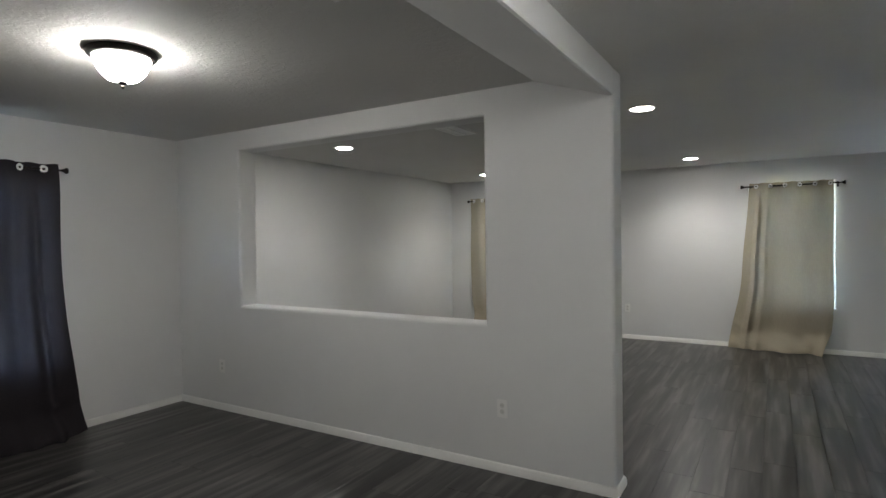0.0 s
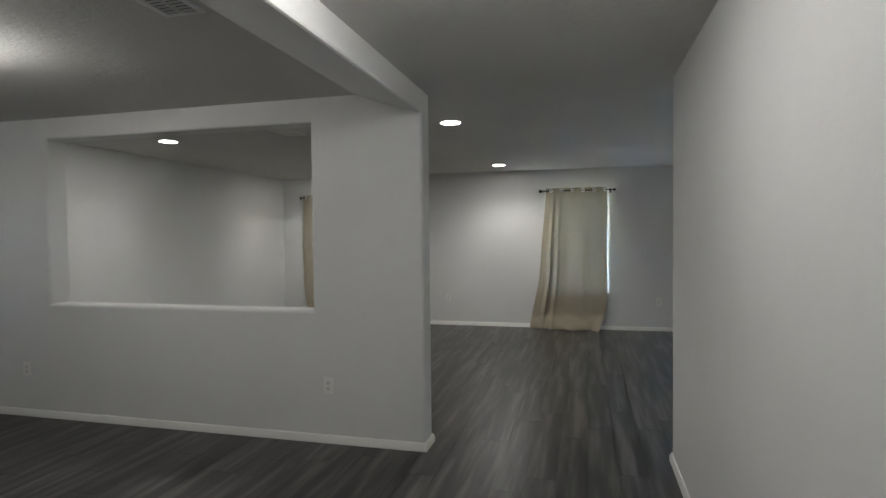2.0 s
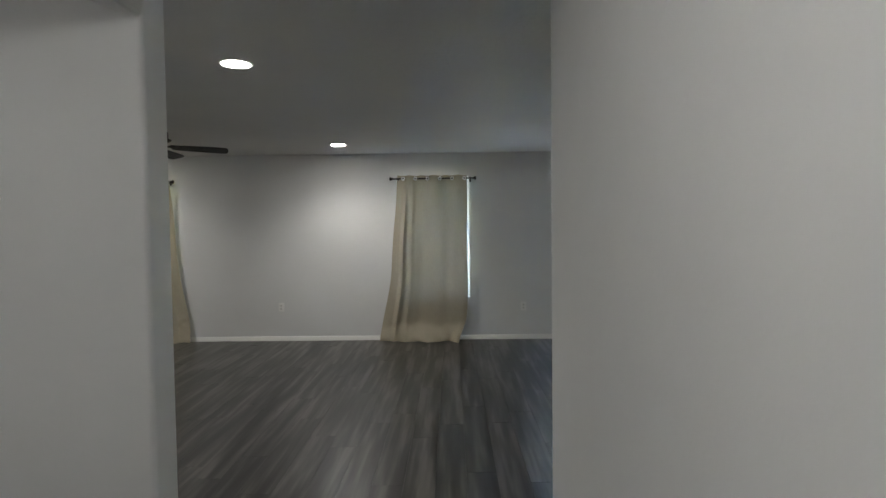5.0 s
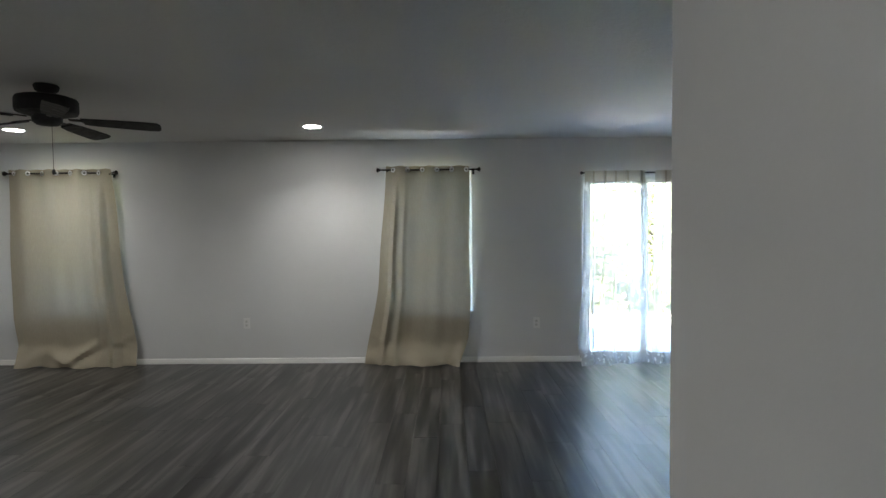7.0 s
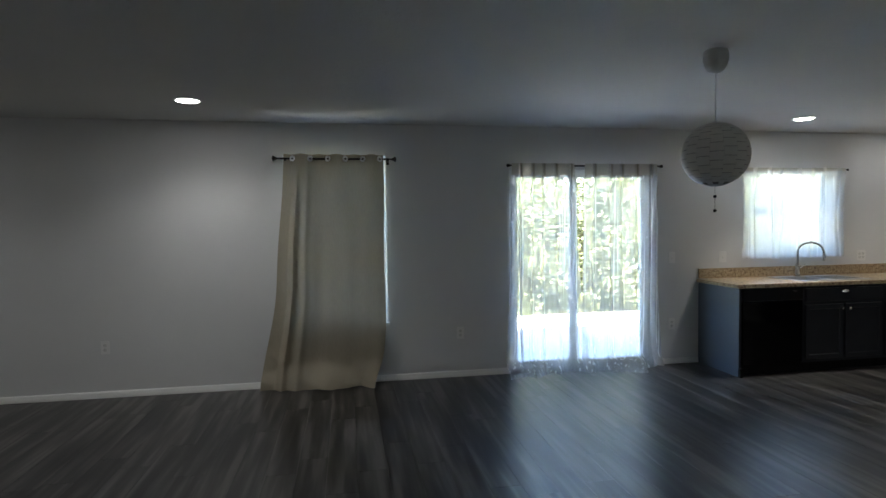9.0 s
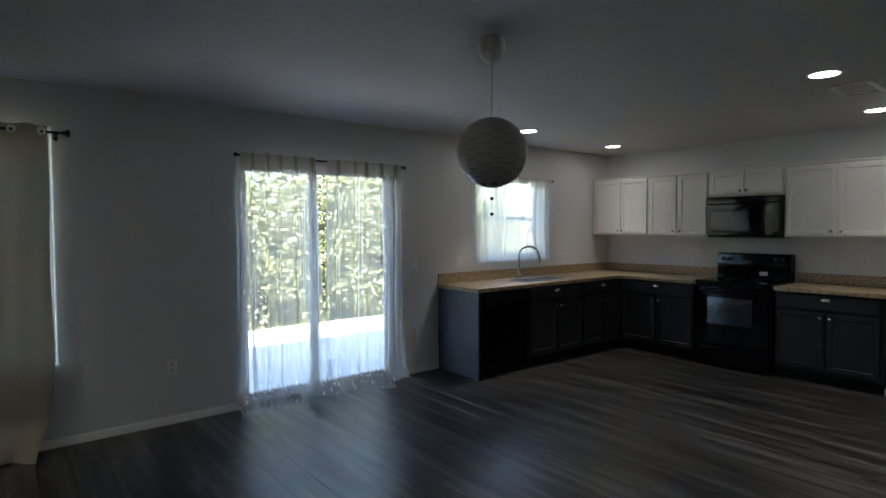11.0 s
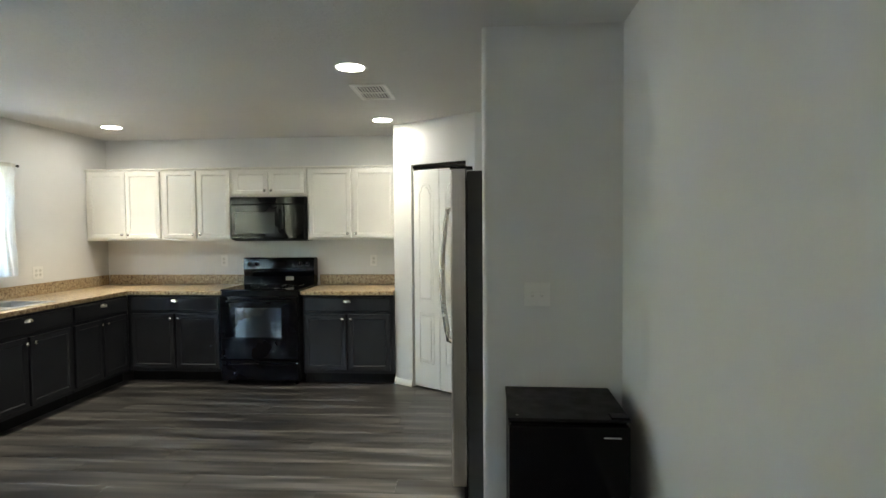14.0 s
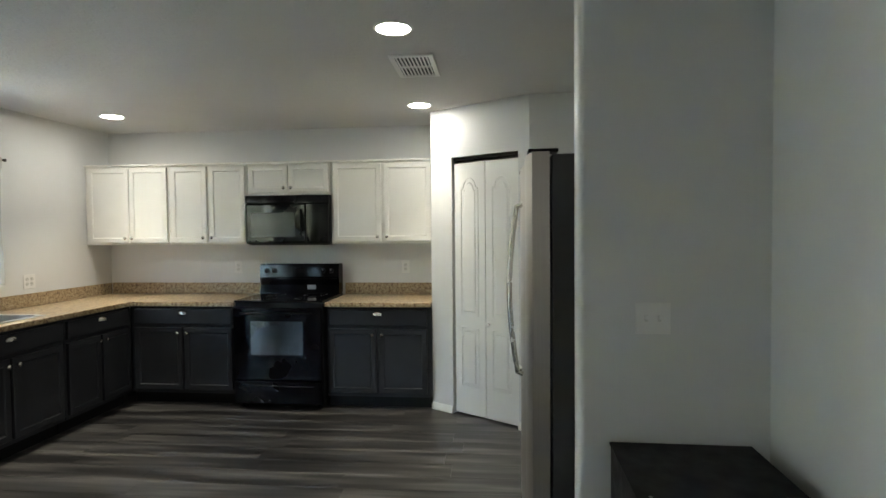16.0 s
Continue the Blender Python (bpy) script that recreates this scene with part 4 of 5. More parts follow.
# ---- kitchen ----
def cab_door(x0, x1, z0, z1, y, mat, parent, knob=None, name="door", t=0.019):
    """A frame-and-panel front standing before y; knob: 'l', 'r' or 'cup'."""
    bm = bmesh.new()
    box(bm, x0, x1, y - t, y, z0, z1)
    bm.faces.ensure_lookup_table()
    f = min(bm.faces, key=lambda q: q.calc_center_median().y)
    st = min(0.052, (z1 - z0) * 0.24)
    if name == "door":
        bmesh.ops.inset_individual(bm, faces=[f], thickness=0.004, depth=0.003)
        bmesh.ops.inset_individual(bm, faces=[f], thickness=st, depth=0.0)
        bmesh.ops.inset_individual(bm, faces=[f], thickness=0.010, depth=-0.008)
    else:
        bmesh.ops.inset_individual(bm, faces=[f], thickness=0.010, depth=0.005)
    d = part(name, bm, mat, parent)
    kz = z1 - 0.045 if z1 < 1.0 else z0 + 0.040
    if knob in ("l", "r"):
        kx = x0 + 0.028 if knob == "l" else x1 - 0.028
        part("knob", lathe([(0.006, 0), (0.005, -0.014), (0.014, -0.020), (0.015, -0.026), (0.009, -0.031), (0.001, -0.032)], 16, at=(kx, y - t - 0.002, kz), axis="y"), NICKEL, d, "round nickel knob", True)
    elif knob == "cup":
        cx, cz = (x0 + x1) / 2, (z0 + z1) / 2 + 0.034
        bm = bmesh.new()
        rows = []
        for i in range(13):
            a = math.pi * i / 12
            row = []
            for j in range(6):
                b = math.pi / 2 * j / 5
                row.append(bm.verts.new((cx - 0.042 * math.cos(a), y - t - 0.003 - 0.024 * math.sin(a) * math.cos(b) ** 0.6, cz - 0.014 + 0.030 * math.sin(b) * (0.35 + 0.65 * math.sin(a)))))
            rows.append(row)
        for a, b in zip(rows, rows[1:]):
            for j in range(5):
                bm.faces.new((a[j], a[j + 1], b[j + 1], b[j]))
        bmesh.ops.recalc_face_normals(bm, faces=bm.faces)
        part("cup_pull", bm, NICKEL, d, "nickel cup pull", True)
    return d


def base_cabinet(m, w, label, dep=0.60, drawer_w=None, knobs=("r", "l"), x_in=(0.0, 0.0)):
    """Local frame: x along the front, y=0 the front of the carcass, +y to the wall."""
    c = thing("base_cabinet", m, label, "cabinet", "charcoal base cabinets")
    part("body", boxes((0, w, 0, dep, 0.10, 0.848)), DARK_CAB, c)
    part("toe_kick", boxes((0, w, 0.065, 0.085, 0.0, 0.10)), BLACK_SATIN, c)
    a, b = 0.022 + x_in[0], w - 0.022 - x_in[1]
    cab_door(a, b, 0.695, 0.825, -0.001, DARK_CAB, c, "cup", "drawer")
    mid = (a + b) / 2
    cab_door(a, mid - 0.012, 0.135, 0.665, -0.001, DARK_CAB, c, knobs[0])
    cab_door(mid + 0.012, b, 0.135, 0.665, -0.001, DARK_CAB, c, knobs[1])
    return c


BASE_Y, BASE_X, CT = YF - 0.61, 6.405, 0.888
base_cabinet(pose(4.745, BASE_Y, 0), 0.915, "charcoal painted sink base cabinet with nickel pulls")
base_cabinet(pose(5.665, BASE_Y, 0), 0.735, "charcoal painted corner base cabinet with drawer")
base_cabinet(pose(BASE_X, BASE_Y - 0.004, 0, 0, 0, -90), 0.945, "charcoal painted base cabinet beside the range", 0.61, x_in=(0.03, 0))
base_cabinet(pose(BASE_X, 5.548, 0, 0, 0, -90), 0.875, "charcoal painted base cabinet beside the pantry", 0.61, x_in=(0, 0.012))
ep = thing("end_panel", pose(4.045, BASE_Y, 0), "blue-grey painted cabinet end panel", "panel")
part("panel", boxes((0, 0.018, -0.012, 0.605, 0.0, 0.848), bev=0.002), END_PANEL, ep)
part("toe_block", boxes((-0.006, 0.022, -0.045, -0.013, 0.0, 0.088), bev=0.002), BLACK_SATIN, ep, "black toe-kick end block")
part("edge_strip", boxes((0.0, 0.0225, -0.019, -0.0125, 0.0885, 0.848), bev=0.001), DARK_CAB, ep, "charcoal edge strip")

dw = thing("dishwasher", pose(4.068, BASE_Y, 0), "black built-in dishwasher under the counter", "dishwasher")
part("tub", boxes((0.008, 0.662, 0.0, 0.58, 0.10, 0.846)), BLACK_SATIN, dw)
part("door", boxes((0.010, 0.660, -0.022, -0.002, 0.115, 0.715), bev=0.004), BLACK_GLOSS, dw, "glossy black door")
part("control_panel", boxes((0.010, 0.660, -0.026, -0.002, 0.722, 0.842), bev=0.006), BLACK_SATIN, dw)
part("badge", boxes((0.545, 0.590, -0.0275, -0.0255, 0.800, 0.815)), NICKEL, dw, "small bright badge")
part("toe_kick", boxes((0.008, 0.662, 0.05, 0.07, 0, 0.10)), BLACK_SATIN, dw)

# worktop: one L of tan laminate with a sink cut-out, and a second length by the pantry
SX0, SX1, SY0, SY1 = 4.79, 5.57, 7.36, 7.78
xs = [4.022, SX0, SX1, 6.36, XR - 0.002]
ys = [6.335, BASE_Y - 0.035, SY0, SY1, YF - 0.002]


def top_cells(xs, ys, skip, z0, z1):
    bm = bmesh.new()
    vs = {}

    def v(i, j, z):
        if (i, j, z) not in vs:
            vs[(i, j, z)] = bm.verts.new((xs[i], ys[j], z))
        return vs[(i, j, z)]
    solid = {(i, j) for i in range(len(xs) - 1) for j in range(len(ys) - 1)} - set(skip)
    for i, j in solid:
        for z in (z0, z1):
            bm.faces.new((v(i, j, z), v(i + 1, j, z), v(i + 1, j + 1, z), v(i, j + 1, z)))
        for di, dj, a, b in ((-1, 0, (i, j), (i, j + 1)), (1, 0, (i + 1, j), (i + 1, j + 1)), (0, -1, (i, j), (i + 1, j)), (0, 1, (i, j + 1), (i + 1, j + 1))):
            if (i + di, j + dj) not in solid:
                bm.faces.new((v(*a, z0), v(*b, z0), v(*b, z1), v(*a, z1)))
    bmesh.ops.recalc_face_normals(bm, faces=bm.faces)
    sel = [e for e in bm.edges if len(e.link_faces) == 2 and e.calc_face_angle(0) > 1.0]
    bmesh.ops.bevel(bm, geom=sel, offset=0.005, segments=2, profile=0.5, affect="EDGES")
    return bm


wt = thing("worktop", pose(0, 0, 0), "tan speckled granite-look laminate worktop, L-shaped", "worktop")
part("slab", top_cells(xs, ys, [(0, 0), (1, 0), (2, 0), (1, 2)], 0.850, CT), GRANITE, wt)
part("backsplash", boxes((4.045, XR - 0.022, YF - 0.020, YF - 0.0005, CT + 0.001, CT + 0.105), bev=0.002), GRANITE, wt)
part("backsplash", boxes((XR - 0.020, XR - 0.0005, 6.335, YF - 0.022, CT + 0.001, CT + 0.105), bev=0.002), GRANITE, wt)
wt2 = thing("worktop", pose(0, 0, 0), "short tan speckled granite-look worktop beside the pantry", "worktop")
part("slab", boxes((6.36, XR - 0.002, 4.673, 5.552, 0.850, CT), bev=0.005), GRANITE, wt2)
part("backsplash", boxes((XR - 0.020, XR - 0.0005, 4.673, 5.552, CT + 0.001, CT + 0.105), bev=0.002), GRANITE, wt2)

sk = thing("kitchen_sink", pose(0, 0, 0), "double-bowl stainless steel sink in the worktop", "sink")
rim = 0.03
xm = (SX0 + SX1) / 2
bm = boxes((SX0 - 0.012, SX1 + 0.012, SY0 - 0.012, SY0 + rim, CT + 0.0005, CT + 0.007), (SX0 - 0.012, SX1 + 0.012, SY1 - 0.075, SY1 + 0.012, CT + 0.0005, CT + 0.007),
           (SX0 - 0.012, SX0 + rim, SY0 + rim, SY1 - 0.075, CT + 0.0005, CT + 0.007), (SX1 - rim, SX1 + 0.012, SY0 + rim, SY1 - 0.075, CT + 0.0005, CT + 0.007),
           (xm - 0.02, xm + 0.02, SY0 + rim, SY1 - 0.075, CT + 0.0005, CT + 0.006))
part("rim", bm, SINK_STEEL, sk)
for a, b in ((SX0 + rim, xm - 0.02), (xm + 0.02, SX1 - rim)):
    y0, y1, zb = SY0 + rim, SY1 - 0.075, CT - 0.13
    bm = boxes((a, b, y0, y1, zb - 0.002, zb), (a, a + 0.002, y0, y1, zb, CT + 0.001), (b - 0.002, b, y0, y1, zb, CT + 0.001), (a + 0.002, b - 0.002, y0, y0 + 0.002, zb, CT + 0.001), (a + 0.002, b - 0.002, y1 - 0.002, y1, zb, CT + 0.001))
    bowl = part("bowl", bm, SINK_STEEL, sk)
    part("drain", lathe([(0.045, 0.001), (0.045, 0.004), (0.034, 0.005), (0.030, 0.002), (0.001, 0.002)], 24, at=((a + b) / 2, (y0 + y1) / 2, zb)), NICKEL, bowl, smooth=True)

fc = thing("faucet", pose(5.10, 7.745, CT + 0.007), "brushed steel gooseneck pull-down kitchen faucet", "faucet")
part("base", lathe([(0.030, 0), (0.030, 0.006), (0.024, 0.014), (0.021, 0.05), (0.019, 0.12), (0.013, 0.135)], 24), NICKEL, fc, smooth=True)
arc = [(0, 0, 0.12), (0, 0, 0.26)] + [(0.085 - 0.085 * math.cos(a), -0.075 + 0.075 * math.cos(a), 0.26 + 0.10 * math.sin(a)) for a in [math.pi * k / 14 for k in range(1, 14)]] + [(0.172, -0.152, 0.245)]
part("neck", tube(arc, 0.0115, 12), NICKEL, fc, smooth=True)
part("spray_head", tube([(0.172, -0.152, 0.25), (0.176, -0.156, 0.20), (0.178, -0.158, 0.165)], [0.013, 0.016, 0.017], 14), NICKEL, fc, smooth=True)
part("lever", tube([(0.018, 0, 0.085), (0.05, -0.004, 0.098), (0.088, -0.006, 0.125)], [0.009, 0.007, 0.005], 10), NICKEL, fc, smooth=True)


def upper_cabinet(y_hi, y_lo, z0, z1, label, fronts):
    """On the east wall; fronts: (start, end, knob) along the width."""
    w = y_hi - y_lo
    c = thing("wall_cabinet", pose(6.70, y_hi, 0, 0, 0, -90), label, "cabinet", "cream wall cabinets")
    part("body", boxes((0.001, w - 0.001, 0, XR - 6.70 - 0.001, z0, z1)), WHITE_CAB, c)
    part("top_rail", boxes((0.0, w, -0.024, 0.0, z1 - 0.004, z1 + 0.012), bev=0.003), WHITE_CAB, c)
    for a, b, k in fronts:
        cab_door(a, b, z0 + 0.022, z1 - 0.022, -0.001, WHITE_CAB, c, k)
    return c


upper_cabinet(YF - 0.002, 7.085, 1.365, 2.085, "cream painted double-door wall cabinet in the corner", [(0.035, 0.428, "r"), (0.437, 0.795, "l")])
upper_cabinet(7.085, 6.352, 1.365, 2.085, "cream painted double-door wall cabinet", [(0.022, 0.360, "r"), (0.384, 0.715, "l")])
upper_cabinet(6.350, 5.585, 1.80, 2.085, "cream painted short wall cabinet above the microwave", [(0.020, 0.376, "r"), (0.386, 0.745, "l")])
upper_cabinet(5.583, 4.673, 1.365, 2.085, "cream painted wall cabinet beside the pantry", [(0.022, 0.445, "r"), (0.472, 0.885, "l")])

# over-the-range microwave; local front faces -y, then turned
mw = thing("microwave", pose(6.645, 6.343, 1.368, 0, 0, -90), "black over-the-range microwave under the cabinet", "microwave")
W = 0.755
part("body", boxes((0, W, 0.012, XR - 6.645 - 0.002, 0, 0.428), bev=0.004), BLACK_SATIN, mw)
part("top_grille", boxes((0.0, W, -0.018, 0.012, 0.355, 0.426), bev=0.006), BLACK_GLOSS, mw)
door = part("door", boxes((0.004, 0.545, -0.024, 0.011, 0.012, 0.350), bev=0.008), BLACK_GLOSS, mw, "glossy black door")
part("window", boxes((0.055, 0.455, -0.0265, -0.0235, 0.062, 0.275), bev=0.001), MICRO_GLASS, door, "dark glass window")
part("handle", tube([(0.512, -0.026, 0.075), (0.512, -0.052, 0.095), (0.512, -0.054, 0.275), (0.512, -0.026, 0.300)], 0.009, 10), BLACK_GLOSS, door, smooth=True)
cp = part("control_panel", boxes((0.552, W - 0.004, -0.022, 0.011, 0.012, 0.350), bev=0.006), BLACK_GLOSS, mw)
part("display", boxes((0.585, 0.715, -0.0245, -0.0215, 0.285, 0.320)), BLACK_GLASS, cp)
key = boxes((-0.016, 0.016, -0.0006, 0.0006, -0.008, 0.008))
first = part("button", key, BLACK_GLOSS, cp)
for r in range(6):
    for c in range(3):
        o = first if r == c == 0 else new("button", first.data)
        o.parent = cp
        o.location = (0.605 + c * 0.045, -0.0228, 0.255 - r * 0.036)
part("vent_panel", boxes((0.02, W - 0.02, 0.02, 0.30, -0.012, -0.001)), SLOT, mw)

# freestanding electric range
rg = thing("range", pose(6.355, 6.325, 0, 0, 0, -90), "glossy black freestanding electric range", "range")
W = 0.76
part("body", boxes((0.002, W - 0.002, 0.012, 0.63, 0.03, 0.888), bev=0.004), BLACK_SATIN, rg)
top = part("cooktop", boxes((0, W, -0.012, 0.60, 0.889, 0.905), bev=0.005), BLACK_GLASS, rg, "black ceramic glass cooktop")
for cx, cy, r in ((0.20, 0.15, 0.105), (0.56, 0.15, 0.085), (0.20, 0.42, 0.08), (0.56, 0.42, 0.105)):
    bm = bmesh.new()
    ring = []
    for i in range(40):
        a = 2 * math.pi * i / 40
        ring.append([bm.verts.new((cx + q * math.cos(a), cy + q * math.sin(a), 0.9056)) for q in (r, r - 0.003)])
    for i in range(40):
        a, b = ring[i], ring[(i + 1) % 40]
        bm.faces.new((a[0], b[0], b[1], a[1]))
    part("burner_ring", bm, GREY_PRINT, top, "thin grey burner ring")
bm = bmesh.new()
sec = [(0.50, 0.906), (0.515, 0.985), (0.505, 1.035), (0.500, 1.06), (0.512, 1.165), (0.530, 1.180), (0.61, 1.180), (0.63, 1.165), (0.63, 0.906)]
a = [bm.verts.new((0.006, y, z)) for y, z in sec]
b = [bm.verts.new((W - 0.006, y, z)) for y, z in sec]
for i in range(len(sec)):
    j = (i + 1) % len(sec)
    bm.faces.new((a[i], a[j], b[j], b[i]))
bm.faces.new(a)
bm.faces.new(b[::-1])
bmesh.ops.recalc_face_normals(bm, faces=bm.faces)
back = part("backguard", bm, BLACK_GLOSS, rg, "glossy black control backguard")
part("trim_strip", boxes((0.02, W - 0.02, 0.494, 0.506, 1.036, 1.050), bev=0.002), BLACK_GLASS, back)
for x in (0.075, 0.150, 0.610, 0.685):
    part("knob", lathe([(0.023, 0.512), (0.023, 0.500), (0.018, 0.486), (0.016, 0.480), (0.001, 0.479)], 20, at=(x, 0, 1.115), axis="y"), BLACK_SATIN, back, smooth=True)
    part("knob_mark", boxes((x - 0.0015, x + 0.0015, 0.4775, 0.4795, 1.117, 1.131)), GREY_PRINT, back)
part("clock_display", boxes((0.31, 0.45, 0.503, 0.508, 1.095, 1.135)), BLACK_GLASS, back)
part("sticker", boxes((0.455, 0.535, 0.506, 0.5105, 0.945, 0.985)), GREY_PRINT, back, "grey label on the backguard")
od = part("oven_door", boxes((0.006, W - 0.006, -0.036, 0.010, 0.245, 0.845), bev=0.008), BLACK_GLOSS, rg, "glossy black oven door")
part("window", boxes((0.155, 0.60, -0.0385, -0.0355, 0.455, 0.735), bev=0.001), OVEN_GLASS, od, "reflective dark oven window")
part("handle", tube([(0.07, -0.034, 0.80), (0.09, -0.075, 0.806), (0.38, -0.080, 0.808), (0.67, -0.075, 0.806), (0.69, -0.034, 0.80)], 0.012, 12), BLACK_GLOSS, od, smooth=True)
dr = part("drawer", boxes((0.006, W - 0.006, -0.034, 0.010, 0.045, 0.236), bev=0.008), BLACK_GLOSS, rg, "glossy black storage drawer")
part("handle", tube([(0.08, -0.033, 0.196), (0.14, -0.052, 0.200), (0.38, -0.058, 0.206), (0.62, -0.052, 0.200), (0.68, -0.033, 0.196)], 0.009, 12), BLACK_GLOSS, dr, smooth=True)
for x in (0.05, W - 0.05):
    for y in (0.05, 0.58):
        part("foot", lathe([(0.018, 0), (0.018, 0.01), (0.010, 0.014), (0.010, 0.032)], 12, at=(x, y, 0)), BLACK_SATIN, rg)

# refrigerator: doors face +y; built facing -y and turned about
fr = thing("refrigerator", pose(5.045, 3.92, 0, 0, 0, 180), "stainless side-by-side refrigerator with dark sides", "refrigerator")
W = 0.905
part("body", boxes((0, W, 0.0, 0.70, 0.02, 1.765), bev=0.006), FRIDGE_SIDE, fr, "dark grey textured cabinet")
part("base_grille", boxes((0.01, W - 0.01, -0.02, 0.0, 0.02, 0.10)), BLACK_SATIN, fr)


def fridge_door(x0, x1, hx):
    bm = bmesh.new()
    n = 14
    lo, hi = [], []
    prof = [(x0, -0.008)]
    for i in range(n + 1):
        u = i / n
        bulge = 0.018 * (1 - (2 * u - 1) ** 2)
        prof.append((x0 + (x1 - x0) * u, -0.076 - bulge))
    prof.append((x1, -0.008))
    for x, y in prof:
        lo.append(bm.verts.new((x, y, 0.105)))
        hi.append(bm.verts.new((x, y, 1.775)))
    k = len(prof)
    for i in range(k):
        bm.faces.new((lo[i], lo[(i + 1) % k], hi[(i + 1) % k], hi[i]))
    bm.faces.new(lo[::-1])
    bm.faces.new(hi)
    bmesh.ops.recalc_face_normals(bm, faces=bm.faces)
    d = part("door", bm, STEEL, fr, "brushed stainless door", True)
    pts = [(hx, -0.100, 1.585)] + [(hx, -0.104 - 0.055 * math.sin(math.pi * (0.12 + 0.76 * q / 16)), 1.575 - 0.76 * q / 16) for q in range(17)] + [(hx, -0.100, 0.805)]
    part("handle", tube(pts, 0.012, 12), NICKEL, d, "bowed steel handle", True)
    part("hinge_cover", boxes(((x0 + 0.02) if x0 < 0.2 else x1 - 0.10, (x0 + 0.10) if x0 < 0.2 else x1 - 0.02, -0.09, 0.03, 1.7755, 1.790), bev=0.004), BLACK_SATIN, d)


fridge_door(0.003, 0.515, 0.470)
fridge_door(0.521, W - 0.003, 0.566)

# mini fridge in the nook; its door faces -x
mf = thing("mini_fridge", pose(3.523, 3.736, 0, 0, 0, -91), "small black compact refrigerator in the wall nook", "mini fridge")
W = 0.485
part("cabinet", boxes((0, W, 0.045, 0.445, 0.015, 0.680), bev=0.006), BLACK_SATIN, mf)
d = part("door", boxes((0.0, W, -0.012, 0.040, 0.03, 0.664), bev=0.010), BLACK_GLOSS, mf, "glossy black door")
part("worktop", boxes((-0.004, W + 0.004, -0.008, 0.45, 0.681, 0.692), bev=0.003), BLACK_SATIN, mf)
part("hinge", boxes((W - 0.075, W - 0.005, -0.012, 0.05, 0.6925, 0.702), bev=0.003), BLACK_GLOSS, mf)
part("hinge_screw", lathe([(0.006, 0.692), (0.006, 0.696), (0.001, 0.697)], 12, at=(0.035, 0.02, 0)), NICKEL, mf)
part("badge", boxes((W - 0.105, W - 0.035, -0.0135, -0.0115, 0.616, 0.622)), SILVER, d, "small grey nameplate")
for x in (0.04, W - 0.04):
    for y in (0.08, 0.41):
        part("foot", lathe([(0.016, 0), (0.016, 0.016)], 12, at=(x, y, 0)), BLACK_SATIN, mf)

# ---- outdoors ----
structure("ground", boxes((-300, 300, YF + 0.15, 500, -0.5, -0.16)), GRASS, "sunlit yellow-green lawn behind the house", "lawn")
structure("patio", boxes((-2.0, 9.5, YF + 0.15, 11.6, -0.3, -0.06), bev=0.01), CONCRETE, "pale concrete patio slab outside the sliding door", "patio")


def tree(x, y, h, seed, label, name="tree", group="trees behind the patio", wide=1.0):
    rn = random.Random(seed)
    t = thing(name, pose(x, y, -0.16), label, name, group)
    part("trunk", tube([(0, 0, 0), (0.05, 0.03, h * 0.25), (-0.04, 0.05, h * 0.55), (0.03, 0, h * 0.85)], [0.11, 0.085, 0.06, 0.02], 10), BARK, t, smooth=True)
    centres = []
    for k in range(7):
        a = rn.uniform(0, 6.28)
        z0 = h * rn.uniform(0.12, 0.6)
        r = wide * rn.uniform(0.7, 1.5)
        tip = (r * math.cos(a), r * math.sin(a), z0 + rn.uniform(0.2, 0.9))
        part("limb", tube([(0, 0, z0), (tip[0] * 0.5, tip[1] * 0.5, z0 + 0.25), tip], [0.04, 0.028, 0.01], 7), BARK, t, smooth=True)
        centres.append(tip)
    for k in range(78):
        a = rn.uniform(0, 6.28)
        z = h * rn.uniform(0.02, 1.0) ** 1.25
        rr = wide * 1.55 * math.sqrt(rn.random()) * (1.05 - 0.5 * abs(z / h - 0.45))
        centres.append((rr * math.cos(a), rr * math.sin(a), z))
    verts, faces = [], []
    for c in centres:
        s = rn.uniform(0.30, 0.55)
        for q in range(230):
            p = Vector((rn.gauss(0, 1), rn.gauss(0, 1), rn.gauss(0, 1))).normalized() * s * rn.uniform(0.55, 1.1) + Vector(c)
            if p.z < 0.02:
                continue
            d = Vector((rn.gauss(0, 1), rn.gauss(0, 1), rn.gauss(-0.3, 0.7))).normalized()
            sd = d.cross(Vector((rn.gauss(0, 1), rn.gauss(0, 1), rn.gauss(0, 1)))).normalized()
            L = rn.uniform(0.045, 0.085)
            i = len(verts)
            verts += [p, p + d * L * 0.5 + sd * L * 0.30, p + d * L, p + d * L * 0.5 - sd * L * 0.30]
            faces.append((i, i + 1, i + 2, i + 3))
    me = bpy.data.meshes.new("crown")
    me.from_pydata([tuple(v) for v in verts], [], faces)
    me.materials.append(LEAF)
    cr = new("crown", me)
    cr.parent = t
    return t


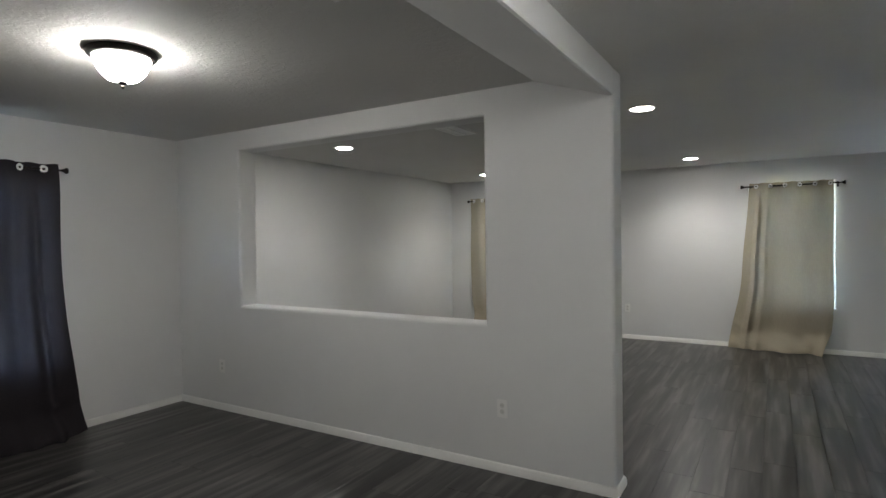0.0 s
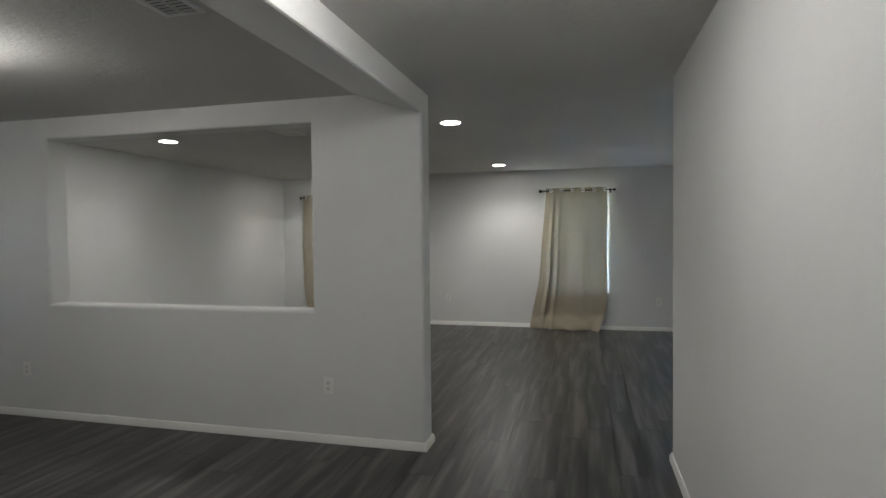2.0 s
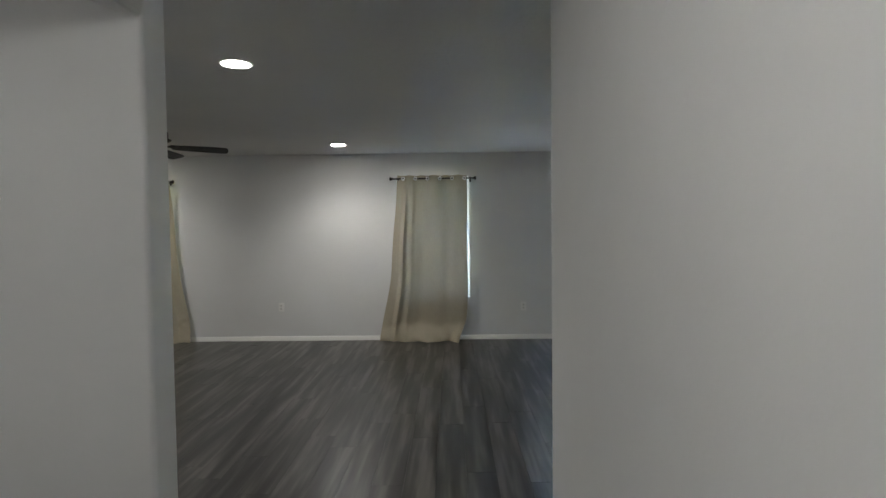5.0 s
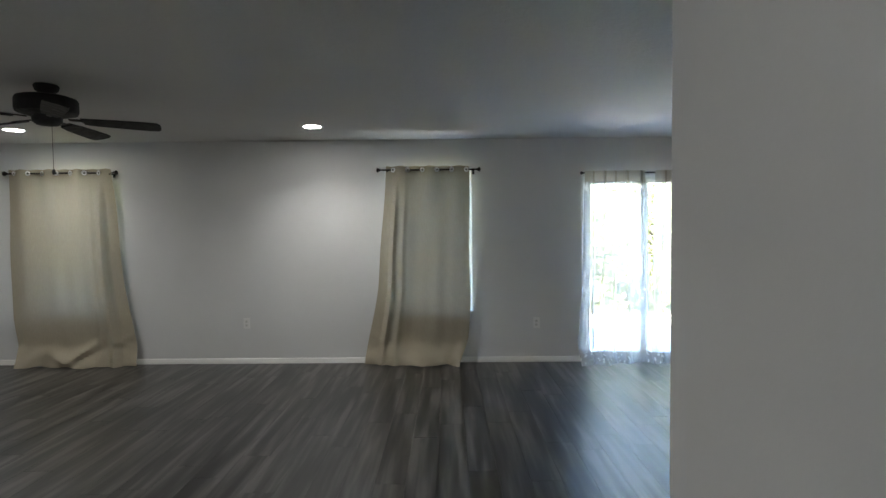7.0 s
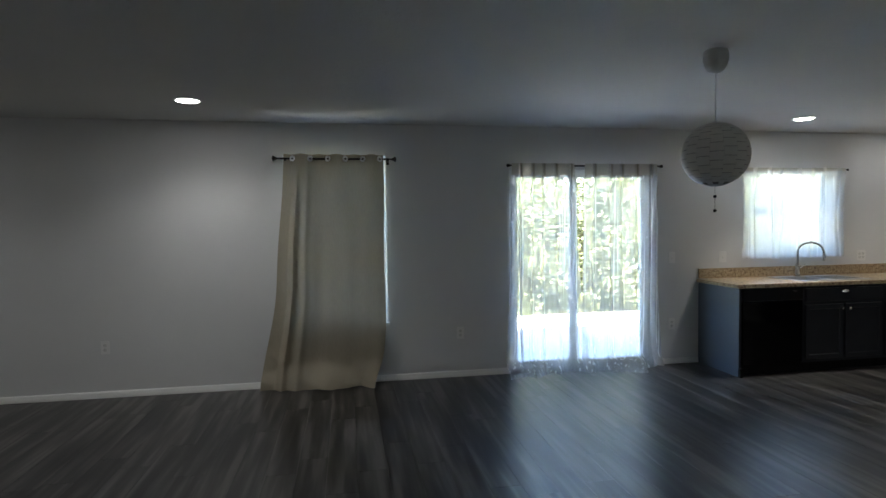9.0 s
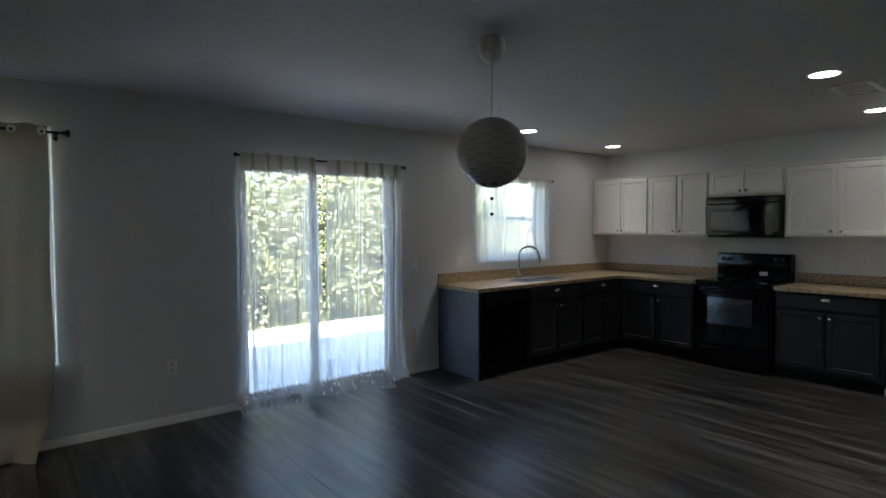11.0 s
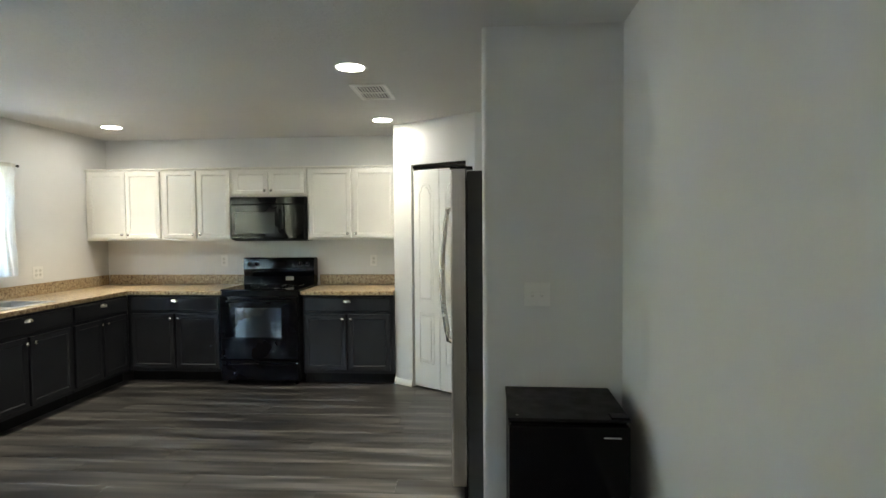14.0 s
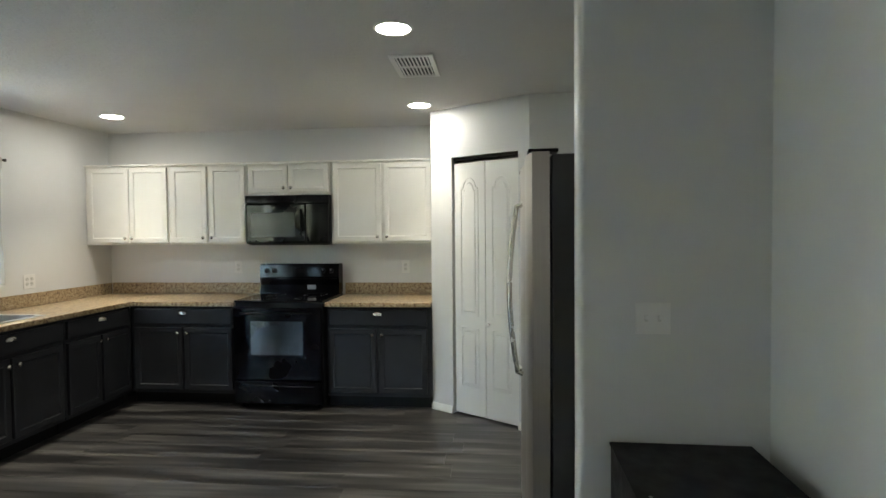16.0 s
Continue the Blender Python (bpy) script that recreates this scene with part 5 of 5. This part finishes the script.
kinds = [tree(2.6, 14.6, 4.6, 1, "leafy green broadleaf tree with branches to the ground"), tree(4.7, 14.3, 5.2, 2, "leafy green broadleaf tree with branches to the ground"), tree(6.9, 14.6, 4.9, 3, "leafy green broadleaf tree with branches to the ground")]
shrubs = [tree(3.2, 12.5, 2.3, 7, "low leafy green shrub at the patio edge", "shrub", "shrubs along the patio", 0.72), tree(4.7, 12.8, 2.7, 9, "low leafy green shrub at the patio edge", "shrub", "shrubs along the patio", 0.72)]
for i, (x, y, a) in enumerate(((1.7, 12.7, 40), (6.1, 12.5, 130), (7.5, 12.9, 220), (0.2, 12.6, 300), (8.8, 12.6, 75))):
    copy_thing(shrubs[i % 2], pose(x, y, -0.16, 0, 0, a))
rn = random.Random(4)
spots = [(0.4, 14.8), (9.0, 14.3), (2.0, 18.2), (4.4, 18.4), (9.2, 17.6), (17.5, 24.0), (21.5, 24.6), (26.0, 25.0), (30.0, 26.0), (-2.2, 15.4), (-4.5, 16.0)]
for i, (x, y) in enumerate(spots):
    copy_thing(kinds[i % 3], pose(x + rn.uniform(-0.3, 0.3), y, -0.16, 0, 0, rn.uniform(0, 360)))

# ---- floor planks, last ----
floor = structure("floor", boxes((XL - 0.15, XR + 0.15, YB - 0.15, YF + 0.15, -0.15, -0.007)), SUBFLOOR, "grey-brown wood-look vinyl plank floor", "floor")
PW, PL = 0.182, 1.22


def plank_mesh(w, l):
    bm = bmesh.new()
    c, g = 0.0009, 0.0003
    lo = [bm.verts.new(p) for p in ((g, g, -0.006), (w - g, g, -0.006), (w - g, l - g, -0.006), (g, l - g, -0.006))]
    mid = [bm.verts.new((v.co.x, v.co.y, -0.0012)) for v in lo]
    hi = [bm.verts.new(p) for p in ((c, c, 0), (w - c, c, 0), (w - c, l - c, 0), (c, l - c, 0))]
    for a, b in ((lo, mid), (mid, hi)):
        for i in range(4):
            bm.faces.new((a[i], a[(i + 1) % 4], b[(i + 1) % 4], b[i]))
    bm.faces.new(hi)
    bmesh.ops.recalc_face_normals(bm, faces=bm.faces)
    return bm


full = bpy.data.meshes.new("plank")
bm = plank_mesh(PW, PL)
bm.to_mesh(full)
bm.free()
full.materials.append(PLANK)
rest_v, rest_f = [], []
rn = random.Random(21)
col = 0
x = XL
singles = 0
while x < XR:
    w = min(PW, XR - x)
    y = YB - rn.uniform(0, PL)
    while y < YF:
        y0, y1 = max(y, YB), min(y + PL, YF)
        cx, cy = x + w / 2, (y0 + y1) / 2
        near = (-2.3 < cx < 4.0 and 1.6 < cy < 7.9) or (-2.3 < cx < 0.98 and -0.2 < cy <= 1.6)
        if y1 - y0 > 0.05:
            if near and singles < 300 and y1 - y0 > PL - 1e-6 and w > PW - 1e-6:
                o = new("plank", full)
                o.parent = floor
                o.location = (x, y0, 0)
                singles += 1
            else:
                bm = plank_mesh(w, y1 - y0)
                k = len(rest_v)
                bm.verts.index_update()
                rest_v += [(v.co.x + x, v.co.y + y0, v.co.z) for v in bm.verts]
                rest_f += [tuple(v.index + k for v in f.verts) for f in bm.faces]
                bm.free()
        y += PL
    x += PW
me = bpy.data.meshes.new("planks")
me.from_pydata(rest_v, [], rest_f)
me.materials.append(PLANK_REST)
o = tagged(new("planks", me), "", "", "", "stuff")
o.parent = floor
